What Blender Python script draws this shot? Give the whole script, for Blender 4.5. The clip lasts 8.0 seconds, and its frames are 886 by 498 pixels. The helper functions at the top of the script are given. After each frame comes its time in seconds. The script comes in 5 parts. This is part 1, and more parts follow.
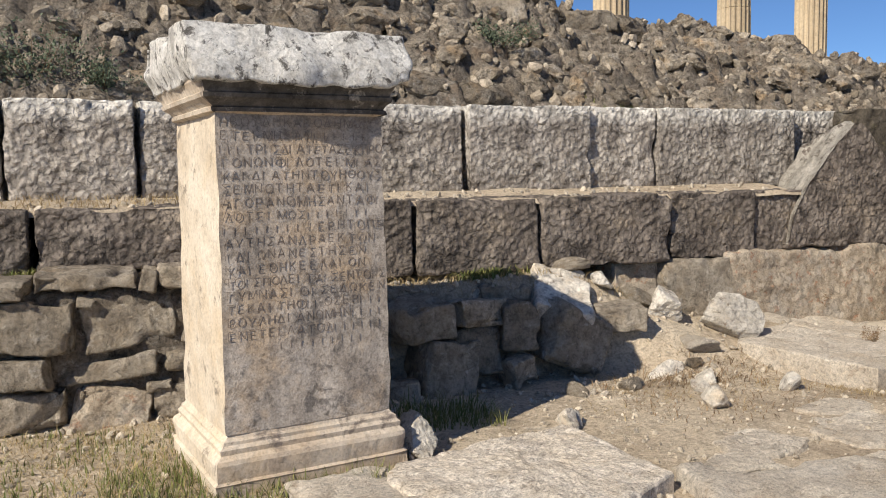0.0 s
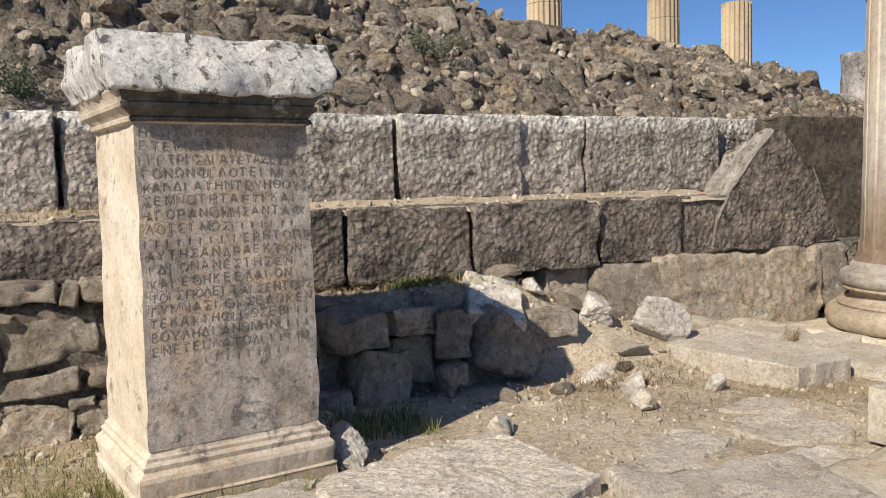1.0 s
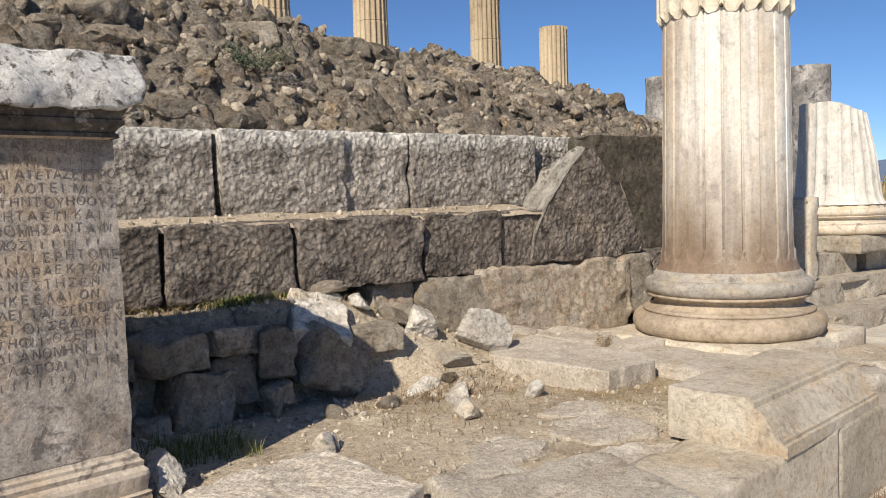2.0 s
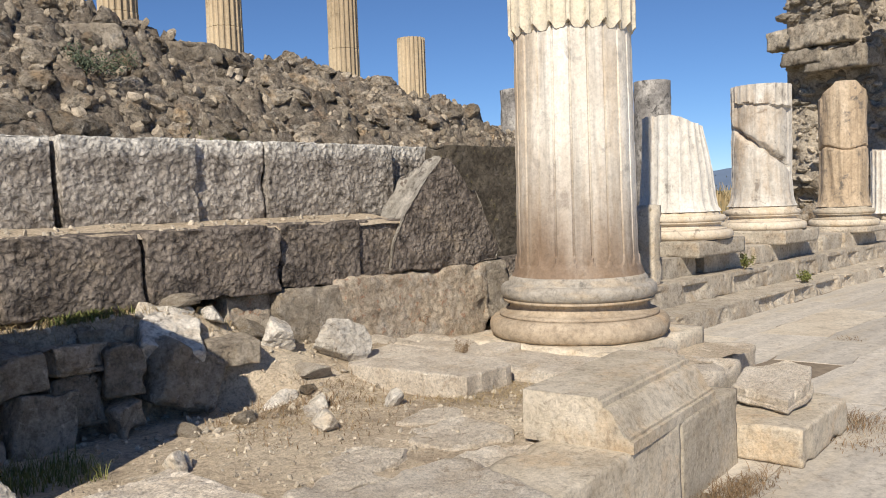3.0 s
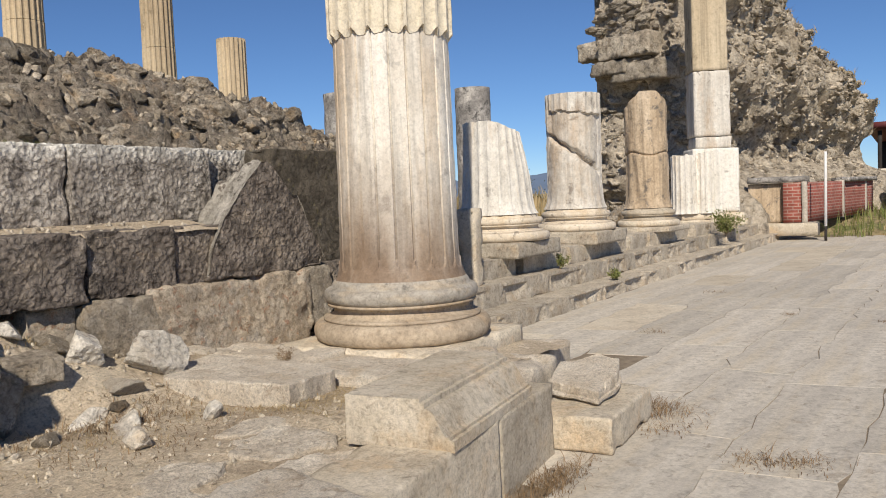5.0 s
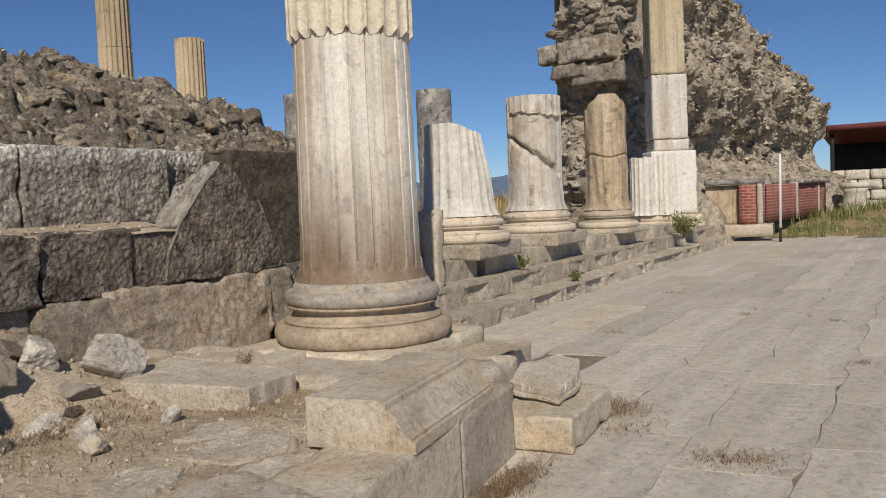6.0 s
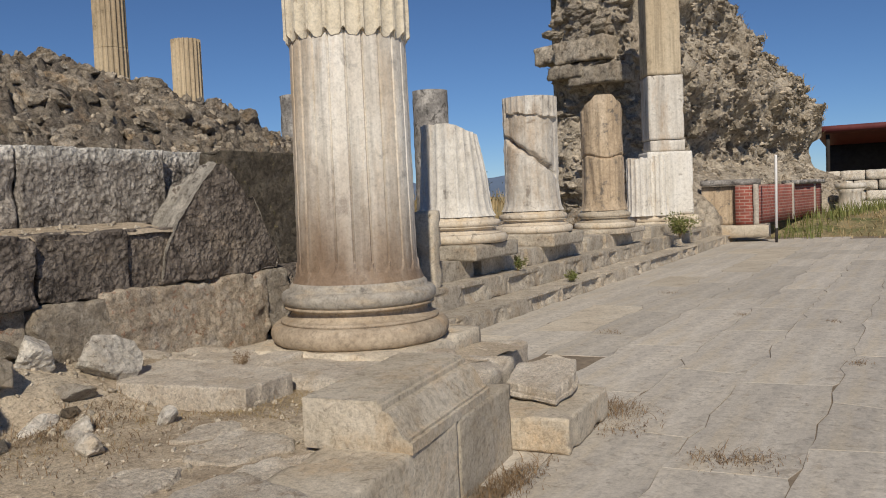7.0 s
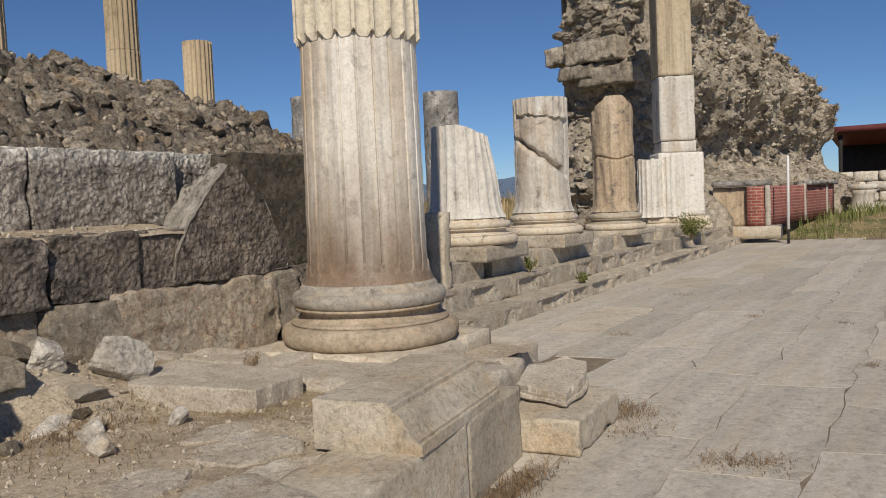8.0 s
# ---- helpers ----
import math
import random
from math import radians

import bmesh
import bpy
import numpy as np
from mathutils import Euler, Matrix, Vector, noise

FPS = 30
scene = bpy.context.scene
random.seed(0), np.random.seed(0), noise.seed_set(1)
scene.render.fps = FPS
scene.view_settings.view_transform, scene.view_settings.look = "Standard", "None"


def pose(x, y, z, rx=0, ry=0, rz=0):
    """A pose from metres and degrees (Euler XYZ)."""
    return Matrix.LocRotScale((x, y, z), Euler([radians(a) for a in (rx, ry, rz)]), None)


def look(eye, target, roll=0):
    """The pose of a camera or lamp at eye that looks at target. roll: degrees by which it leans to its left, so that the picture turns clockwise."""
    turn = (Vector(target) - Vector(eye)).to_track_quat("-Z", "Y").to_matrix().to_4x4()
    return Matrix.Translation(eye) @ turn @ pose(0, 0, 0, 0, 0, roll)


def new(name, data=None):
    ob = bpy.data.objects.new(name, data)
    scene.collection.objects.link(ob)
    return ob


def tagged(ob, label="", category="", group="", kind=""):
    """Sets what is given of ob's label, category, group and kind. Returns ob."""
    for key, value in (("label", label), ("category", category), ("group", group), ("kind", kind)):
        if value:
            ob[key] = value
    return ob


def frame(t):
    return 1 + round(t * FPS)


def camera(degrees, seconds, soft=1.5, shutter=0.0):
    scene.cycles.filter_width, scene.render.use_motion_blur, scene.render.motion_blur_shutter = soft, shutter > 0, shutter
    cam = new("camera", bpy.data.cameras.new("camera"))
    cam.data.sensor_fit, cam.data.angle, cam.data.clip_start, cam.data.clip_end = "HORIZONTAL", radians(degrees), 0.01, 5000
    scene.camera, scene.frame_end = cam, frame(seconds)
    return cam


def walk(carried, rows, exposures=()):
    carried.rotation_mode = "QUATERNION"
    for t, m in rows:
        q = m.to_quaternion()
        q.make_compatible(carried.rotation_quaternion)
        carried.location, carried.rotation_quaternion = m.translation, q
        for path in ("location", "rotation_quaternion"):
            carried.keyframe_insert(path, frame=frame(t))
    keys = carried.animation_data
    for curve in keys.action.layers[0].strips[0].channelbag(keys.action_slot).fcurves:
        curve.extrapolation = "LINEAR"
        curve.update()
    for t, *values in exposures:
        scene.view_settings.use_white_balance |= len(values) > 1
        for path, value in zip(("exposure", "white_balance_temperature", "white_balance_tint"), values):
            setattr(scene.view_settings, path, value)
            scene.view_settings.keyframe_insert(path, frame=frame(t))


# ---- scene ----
cam = camera(55.14, 8.0, soft=1.0)
PATH = [
    (0, pose(-0.000, 0.000, 1.500, 85.10, 1.00, -21.10)),
    (0.5, pose(0.016, -0.004, 1.501, 85.24, 1.31, -21.82)),
    (1, pose(0.046, -0.021, 1.500, 85.58, 1.51, -25.14)),
    (1.5, pose(0.070, -0.037, 1.494, 85.99, 1.65, -30.38)),
    (2, pose(0.080, -0.057, 1.495, 86.36, 1.75, -36.42)),
    (3.5, pose(0.115, -0.074, 1.489, 86.71, 2.11, -49.49)),
    (4, pose(0.130, -0.083, 1.485, 86.69, 2.28, -52.90)),
    (4.5, pose(0.138, -0.088, 1.487, 86.61, 2.35, -55.30)),
    (5, pose(0.136, -0.095, 1.489, 86.55, 2.36, -57.32)),
    (6.5, pose(0.136, -0.101, 1.484, 86.60, 2.38, -60.25)),
    (7, pose(0.135, -0.099, 1.486, 86.61, 2.37, -60.14)),
    (7.5, pose(0.137, -0.100, 1.484, 86.68, 2.39, -59.79)),
    (8, pose(0.136, -0.102, 1.488, 86.72, 2.41, -59.43)),
]
walk(cam, PATH, exposures=[(0, 0.30), (2.2, 0.26), (3.5, 0.25), (4.5, 0.21), (5.0, 0.05), (6.5, -0.32), (8, -0.32)])

# ---------- sky and sun ----------
SUN_TO = Vector((-0.70, -0.395, 0.63)).normalized()      # from the place towards the sun
world = bpy.data.worlds.new("sky")
scene.world = world
world.use_nodes = True
wn = world.node_tree
sky = wn.nodes.new("ShaderNodeTexSky")
sky.sky_type = "NISHITA"
sky.sun_disc = False
sky.sun_elevation = math.asin(SUN_TO.z)
sky.sun_rotation = math.atan2(SUN_TO.x, SUN_TO.y)
sky.altitude = 2600
sky.air_density, sky.dust_density, sky.ozone_density = 0.9, 0.0, 8.0
background = wn.nodes["Background"]
background.inputs[1].default_value = 0.085
wn.links.new(sky.outputs[0], background.inputs[0])
sun_data = bpy.data.lights.new("sun", "SUN")
sun_data.energy, sun_data.angle, sun_data.color = 4.6, radians(0.5), (1.0, 0.90, 0.75)
sun = new("sun", sun_data)
sun.matrix_world = look(SUN_TO * 60, (0, 0, 0))


# ---------- materials ----------
def node_kit(name, rough=0.9):
    m = bpy.data.materials.new(name)
    m.use_nodes = True
    nt = m.node_tree
    b = nt.nodes["Principled BSDF"]
    b.inputs["Roughness"].default_value = rough
    b.inputs["Specular IOR Level"].default_value = 0.25
    return m, nt, b


def tex_noise(nt, scale, detail=6, rough=0.6, coords="Object", stretch=(1, 1, 1), distort=0.0, shift=0.0):
    world_space = coords == "World"
    c = nt.nodes.new("ShaderNodeNewGeometry" if world_space else "ShaderNodeTexCoord")
    mp = nt.nodes.new("ShaderNodeMapping")
    mp.inputs["Scale"].default_value = stretch
    mp.inputs["Location"].default_value = (shift, shift * 0.7, -shift)
    n = nt.nodes.new("ShaderNodeTexNoise")
    n.inputs["Scale"].default_value = scale
    n.inputs["Detail"].default_value = detail
    n.inputs["Roughness"].default_value = rough
    n.inputs["Distortion"].default_value = distort
    nt.links.new(c.outputs["Position" if world_space else coords], mp.inputs[0])
    nt.links.new(mp.outputs[0], n.inputs["Vector"])
    return n


def tex_ramp(nt, src, stops):
    r = nt.nodes.new("ShaderNodeValToRGB")
    e = r.color_ramp.elements
    while len(e) < len(stops):
        e.new(0.5)
    for i, (p, c) in enumerate(stops):
        e[i].position = p
        e[i].color = (c, c, c, 1) if isinstance(c, (int, float)) else (*c, 1)
    nt.links.new(src, r.inputs[0])
    return r.outputs[0]


def tex_mix(nt, fac, a, b, mode="MIX"):
    m = nt.nodes.new("ShaderNodeMix")
    m.data_type, m.blend_type = "RGBA", mode
    for sock, v in ((m.inputs[0], fac), (m.inputs[6], a), (m.inputs[7], b)):
        if isinstance(v, (int, float)):
            sock.default_value = v
        elif isinstance(v, tuple):
            sock.default_value = (*v, 1)
        else:
            nt.links.new(v, sock)
    return m.outputs[2]


def add_bump(nt, bsdf, layers):
    """layers of (socket, strength, distance), coarse first."""
    prev = None
    for src, strength, dist in layers:
        b = nt.nodes.new("ShaderNodeBump")
        b.inputs["Strength"].default_value = strength
        b.inputs["Distance"].default_value = dist
        nt.links.new(src, b.inputs["Height"])
        if prev:
            nt.links.new(prev, b.inputs["Normal"])
        prev = b.outputs[0]
    nt.links.new(prev, bsdf.inputs["Normal"])


def object_random(nt):
    return nt.nodes.new("ShaderNodeObjectInfo").outputs["Random"]


def island_random(nt):
    return nt.nodes.new("ShaderNodeNewGeometry").outputs["Random Per Island"]


def stone_material(name, dark, mid, light, patch, patch_amount=0.5, scale=3.0, bump=0.5, grain=60, rand="object", rough=0.9,
                   stain=None, stain_at=0.6, coords="Object", streak=(1, 1, 1), bump_dist=0.02, vary=0.35, cavity=0.5, speck=0.35, burial=None, crest=None, chisel=0.0, runs=0.0):
    """Weathered stone: three tones by large noise, pale or dark patches, fine grain, relief."""
    m, nt, b = node_kit(name, rough)
    big = tex_noise(nt, scale, 8, 0.65, coords, streak)
    base = tex_ramp(nt, big.outputs[0], [(0.3, dark), (0.5, mid), (0.7, light)])
    pn = tex_noise(nt, scale * 2.3, 9, 0.72, coords, shift=3.1, distort=0.4)
    pm = tex_ramp(nt, pn.outputs[0], [(0.62 - 0.2 * patch_amount, 0.0), (0.70 - 0.2 * patch_amount, 1.0)])
    col = tex_mix(nt, pm, base, patch)
    if stain:
        sn = tex_noise(nt, scale * 0.7, 6, 0.7, coords, streak, shift=8.3)
        sm = tex_ramp(nt, sn.outputs[0], [(stain_at - 0.08, 0.0), (stain_at + 0.1, 0.85)])
        col = tex_mix(nt, sm, col, stain)
    if runs:
        # upright rain streaks and panel-to-panel tone
        rn = tex_noise(nt, 1.0, 5, 0.65, coords, (11, 11, 0.45), shift=7.7)
        col = tex_mix(nt, 1.0, col, tex_ramp(nt, rn.outputs[0], [(0.34, 1.0 - runs), (0.5, 1.0), (0.66, 1.0 + runs * 0.3)]), "MULTIPLY")
    if burial:
        # old burial line: soil colour soaked into the lower part, fading out upwards
        lo_z, hi_z, tint = burial
        sep = nt.nodes.new("ShaderNodeSeparateXYZ")
        nt.links.new(nt.nodes.new("ShaderNodeTexCoord").outputs["Object"], sep.inputs[0])
        wob = tex_noise(nt, 2.5, 5, 0.6, coords, (1, 1, 0.25), shift=2.2)
        add = nt.nodes.new("ShaderNodeMath")
        add.operation = "MULTIPLY_ADD"
        add.inputs[1].default_value = 1.6
        nt.links.new(wob.outputs[0], add.inputs[0])
        nt.links.new(sep.outputs[2], add.inputs[2])
        mr = nt.nodes.new("ShaderNodeMapRange")
        mr.inputs[1].default_value, mr.inputs[2].default_value = lo_z + 0.8, hi_z + 0.8
        mr.inputs[3].default_value, mr.inputs[4].default_value = 0.9, 0.0
        nt.links.new(add.outputs[0], mr.inputs[0])
        col = tex_mix(nt, mr.outputs[0], col, tint)
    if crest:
        # tinted top with a ragged lower limit; its colour also carries light or shade
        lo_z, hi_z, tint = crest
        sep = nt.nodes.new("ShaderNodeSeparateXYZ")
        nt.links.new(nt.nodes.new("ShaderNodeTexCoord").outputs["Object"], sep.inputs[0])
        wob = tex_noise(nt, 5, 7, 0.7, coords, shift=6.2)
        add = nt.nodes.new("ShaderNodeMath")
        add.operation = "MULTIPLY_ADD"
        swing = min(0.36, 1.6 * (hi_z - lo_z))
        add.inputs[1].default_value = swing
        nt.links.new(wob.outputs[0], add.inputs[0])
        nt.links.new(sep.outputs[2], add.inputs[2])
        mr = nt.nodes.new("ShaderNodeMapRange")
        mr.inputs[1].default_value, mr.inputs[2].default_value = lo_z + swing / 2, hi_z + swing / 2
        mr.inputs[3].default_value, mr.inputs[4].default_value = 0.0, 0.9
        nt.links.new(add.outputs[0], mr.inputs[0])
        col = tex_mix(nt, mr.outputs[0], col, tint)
    fine = tex_noise(nt, grain, 5, 0.7, coords, shift=1.7)
    col = tex_mix(nt, 1.0, col, tex_ramp(nt, fine.outputs[0], [(0.3, 1.0 - speck), (0.52, 1.0), (0.75, 1.0 + speck * 0.5)]), "MULTIPLY")
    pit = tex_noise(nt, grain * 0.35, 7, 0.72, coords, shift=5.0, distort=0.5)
    # shading painted over the pit relief: hollows darker, rises lighter
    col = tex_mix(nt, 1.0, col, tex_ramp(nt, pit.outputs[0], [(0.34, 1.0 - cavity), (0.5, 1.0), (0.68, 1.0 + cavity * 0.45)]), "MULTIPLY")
    r = object_random(nt) if rand == "object" else island_random(nt)
    col = tex_mix(nt, 1.0, col, tex_ramp(nt, r, [(0.0, 1.0 - vary), (1.0, 1.0 + vary * 0.5)]), "MULTIPLY")
    nt.links.new(col, b.inputs["Base Color"])
    if chisel:
        # hammer-dressed skin: close-set lumps, with shade painted into the creases that part them
        c = nt.nodes.new("ShaderNodeTexCoord")
        mp = nt.nodes.new("ShaderNodeMapping")
        mp.inputs["Scale"].default_value = (1.0, 1.0, 0.95)
        mp.inputs["Rotation"].default_value = (0, radians(28), 0)
        warp = nt.nodes.new("ShaderNodeVectorMath")
        warp.operation = "MULTIPLY_ADD"
        warp.inputs[1].default_value = (0.05, 0.05, 0.05)
        wn_ = tex_noise(nt, 14, 4, 0.6, coords, shift=4.4)
        nt.links.new(c.outputs[coords], mp.inputs[0])
        nt.links.new(wn_.outputs["Color"], warp.inputs[0])
        nt.links.new(mp.outputs[0], warp.inputs[2])
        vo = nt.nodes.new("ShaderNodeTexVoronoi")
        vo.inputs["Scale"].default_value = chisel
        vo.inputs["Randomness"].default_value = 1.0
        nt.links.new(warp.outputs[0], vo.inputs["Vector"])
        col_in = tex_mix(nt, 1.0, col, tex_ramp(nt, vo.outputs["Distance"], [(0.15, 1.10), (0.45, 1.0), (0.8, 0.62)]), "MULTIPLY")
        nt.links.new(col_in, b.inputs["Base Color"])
        inv = tex_ramp(nt, vo.outputs["Distance"], [(0.0, 1.0), (0.8, 0.0)])
        gouge = tex_noise(nt, chisel * 0.62, 4, 0.5, coords, (1.0, 1.0, 1.15), shift=9.1, distort=0.5)
        add_bump(nt, b, [(inv, 0.7, 0.022), (gouge.outputs[0], 0.9, 0.045), (pit.outputs[0], 0.4, 0.02), (fine.outputs[0], bump * 0.7, bump_dist * 0.3)])
        return m
    add_bump(nt, b, [(pn.outputs[0], bump * 0.6, bump_dist * 1.5), (pit.outputs[0], bump, bump_dist), (fine.outputs[0], bump * 0.6, bump_dist * 0.25)])
    return m


MAT = {
    "cap": stone_material("weathered_white_marble", (0.74, 0.71, 0.66), (0.87, 0.85, 0.81), (0.92, 0.91, 0.88), (0.16, 0.15, 0.14), 0.44, 9, 0.9, 80, stain=(0.42, 0.40, 0.37), stain_at=0.62, vary=0.0, cavity=0.35, speck=0.3, bump_dist=0.025),
    # stained marble, toned down further to stand for faces in weak light
    "base_front": stone_material("stained_shaded_cream_marble", (0.36, 0.28, 0.21), (0.52, 0.44, 0.35), (0.64, 0.57, 0.48), (0.24, 0.20, 0.17), 0.36, 4.5, 0.4, 90, stain=(0.56, 0.43, 0.29), stain_at=0.58, vary=0.03, bump_dist=0.01, cavity=0.28, speck=0.25),
    # the dark crest is run-off stain together with painted shade below the cap
    "inscribed": stone_material("brown_stained_shaded_marble", (0.30, 0.255, 0.215), (0.43, 0.38, 0.33), (0.55, 0.50, 0.45), (0.20, 0.18, 0.163), 0.44, 5.0, 0.5, 130, stain=(0.54, 0.41, 0.28), stain_at=0.58, vary=0.02, bump_dist=0.008, cavity=0.4, speck=0.4, runs=0.22, crest=(1.22, 1.42, (0.14, 0.12, 0.105))),
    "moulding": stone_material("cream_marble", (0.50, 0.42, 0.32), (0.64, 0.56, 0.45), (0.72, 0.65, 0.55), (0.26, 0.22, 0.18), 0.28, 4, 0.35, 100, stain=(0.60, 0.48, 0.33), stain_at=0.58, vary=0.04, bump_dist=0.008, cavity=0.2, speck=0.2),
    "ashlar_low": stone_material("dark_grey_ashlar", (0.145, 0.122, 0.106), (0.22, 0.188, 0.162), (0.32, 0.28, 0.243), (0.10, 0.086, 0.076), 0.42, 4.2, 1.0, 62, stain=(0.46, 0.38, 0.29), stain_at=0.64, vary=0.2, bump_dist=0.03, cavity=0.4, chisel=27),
    # the white crest is bleaching plus painted light on the block tops
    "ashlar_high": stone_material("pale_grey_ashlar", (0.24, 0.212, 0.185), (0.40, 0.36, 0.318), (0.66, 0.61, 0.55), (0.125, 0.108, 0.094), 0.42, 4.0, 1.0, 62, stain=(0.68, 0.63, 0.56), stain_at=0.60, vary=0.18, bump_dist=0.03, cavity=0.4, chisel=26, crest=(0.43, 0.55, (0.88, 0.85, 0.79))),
    "fieldstone": stone_material("rough_brown_fieldstone", (0.241, 0.198, 0.146), (0.361, 0.310, 0.245), (0.482, 0.430, 0.361), (0.568, 0.525, 0.456), 0.30, 9, 1.0, 85, stain=(0.46, 0.33, 0.20), stain_at=0.58, vary=0.5, bump_dist=0.03, cavity=0.7, speck=0.4, coords="World"),
    "wallstone": stone_material("grey_brown_wall_stone", (0.292, 0.243, 0.189), (0.432, 0.373, 0.297), (0.572, 0.508, 0.421), (0.680, 0.621, 0.540), 0.25, 5, 1.0, 60, stain=(0.38, 0.29, 0.19), stain_at=0.62, vary=0.35, bump_dist=0.03, cavity=0.5),
    "rubble_joined": stone_material("small_brown_rubble", (0.294, 0.239, 0.179), (0.414, 0.354, 0.276), (0.524, 0.460, 0.377), (0.589, 0.534, 0.460), 0.2, 7, 0.8, 80, rand="island", vary=0.6),
    "pebble": stone_material("pale_stone_chips", (0.46, 0.39, 0.30), (0.58, 0.51, 0.41), (0.70, 0.64, 0.54), (0.36, 0.29, 0.22), 0.2, 7, 0.6, 80, rand="island", vary=0.35),
    "white_rock": stone_material("pale_marble_rubble", (0.58, 0.52, 0.44), (0.74, 0.69, 0.61), (0.84, 0.80, 0.73), (0.34, 0.29, 0.24), 0.26, 6, 1.0, 70, stain=(0.60, 0.48, 0.34), stain_at=0.60, vary=0.2, bump_dist=0.02, cavity=0.5, speck=0.25, coords="World"),
    "column": stone_material("honey_stained_marble", (0.58, 0.52, 0.44), (0.74, 0.70, 0.63), (0.84, 0.82, 0.78), (0.48, 0.45, 0.41), 0.20, 2.2, 0.4, 60, stain=(0.56, 0.42, 0.27), stain_at=0.56, streak=(1, 1, 0.22), vary=0.04, bump_dist=0.008, cavity=0.20, speck=0.16, runs=0.32, burial=(0.70, 1.55, (0.20, 0.135, 0.09))),
    "column_top": stone_material("cream_fluted_marble", (0.58, 0.51, 0.40), (0.70, 0.63, 0.50), (0.75, 0.69, 0.57), (0.48, 0.40, 0.29), 0.2, 3, 0.5, 60, streak=(1, 1, 0.5), vary=0.04, bump_dist=0.01, cavity=0.25, speck=0.2),
    "column_white": stone_material("pale_fluted_marble", (0.50, 0.46, 0.40), (0.62, 0.58, 0.52), (0.68, 0.66, 0.61), (0.30, 0.27, 0.24), 0.22, 2.0, 0.3, 50, stain=(0.44, 0.31, 0.19), stain_at=0.56, streak=(1, 1, 0.3), vary=0.06, bump_dist=0.012, cavity=0.2, speck=0.15, runs=0.22),
    "column_pale": stone_material("white_fluted_marble", (0.60, 0.56, 0.50), (0.72, 0.69, 0.63), (0.78, 0.76, 0.72), (0.40, 0.37, 0.33), 0.18, 2.0, 0.3, 50, stain=(0.56, 0.44, 0.31), stain_at=0.62, streak=(1, 1, 0.3), vary=0.05, bump_dist=0.012, cavity=0.2, speck=0.15, runs=0.15),
    # near-black lichen tone that also paints in the shade under the cap
    "crust_in_shade": stone_material("black_lichen_and_cap_shade", (0.05, 0.045, 0.04), (0.09, 0.08, 0.07), (0.17, 0.15, 0.13), (0.38, 0.34, 0.29), 0.12, 6, 0.6, 70, vary=0.0, bump_dist=0.01),
    "column_brown": stone_material("brown_weathered_marble", (0.38, 0.29, 0.20), (0.52, 0.41, 0.29), (0.62, 0.52, 0.40), (0.22, 0.19, 0.16), 0.3, 2.0, 0.5, 50, streak=(1, 1, 0.3), vary=0.06, bump_dist=0.015, cavity=0.3, speck=0.2, runs=0.3),
    "column_far": stone_material("yellow_fluted_marble", (0.41, 0.325, 0.22), (0.53, 0.435, 0.305), (0.60, 0.515, 0.385), (0.28, 0.22, 0.15), 0.28, 0.9, 0.3, 30, streak=(1, 1, 0.25), vary=0.12, cavity=0.2, speck=0.15, runs=0.25),
    "dark_column": stone_material("lichened_dark_marble", (0.15, 0.14, 0.13), (0.28, 0.265, 0.25), (0.56, 0.53, 0.49), (0.10, 0.095, 0.09), 0.4, 2.5, 0.5, 40, vary=0.05),
    "base_grey": stone_material("grimy_grey_marble", (0.30, 0.24, 0.175), (0.42, 0.345, 0.26), (0.52, 0.44, 0.34), (0.20, 0.17, 0.14), 0.16, 3, 0.5, 60, stain=(0.50, 0.36, 0.22), stain_at=0.58, streak=(1, 1, 2), vary=0.1, bump_dist=0.01, cavity=0.3, speck=0.2),
    "torus_grey": stone_material("weathered_grey_marble", (0.27, 0.245, 0.21), (0.38, 0.35, 0.305), (0.48, 0.44, 0.39), (0.18, 0.165, 0.145), 0.2, 3, 0.5, 60, stain=(0.48, 0.39, 0.28), stain_at=0.60, streak=(1, 1, 3), vary=0.05, bump_dist=0.01, cavity=0.3, speck=0.2),
    "plinth": stone_material("grey_marble_plinth", (0.456, 0.388, 0.296), (0.581, 0.513, 0.410), (0.684, 0.616, 0.513), (0.365, 0.314, 0.251), 0.2, 3, 0.7, 80, stain=(0.58, 0.43, 0.27), stain_at=0.60, vary=0.2, bump_dist=0.015, cavity=0.32, speck=0.25),
    "paver": stone_material("worn_grey_paving_marble", (0.44, 0.405, 0.36), (0.565, 0.52, 0.452), (0.67, 0.62, 0.545), (0.42, 0.37, 0.31), 0.25, 2.4, 0.5, 46, stain=(0.60, 0.52, 0.40), stain_at=0.58, rough=0.75, vary=0.13, bump_dist=0.015, cavity=0.25, speck=0.2, streak=(0.22, 1.6, 1)),
    "slab": stone_material("rough_cream_slab", (0.562, 0.486, 0.394), (0.702, 0.626, 0.524), (0.788, 0.724, 0.626), (0.475, 0.394, 0.308), 0.3, 4, 1.0, 130, stain=(0.56, 0.45, 0.32), stain_at=0.60, vary=0.12, bump_dist=0.02, cavity=0.35),
    "broken_face": stone_material("pale_broken_stone", (0.34, 0.31, 0.27), (0.46, 0.43, 0.38), (0.60, 0.56, 0.50), (0.20, 0.18, 0.155), 0.36, 6, 1.0, 70, vary=0.0, bump_dist=0.03, cavity=0.4),
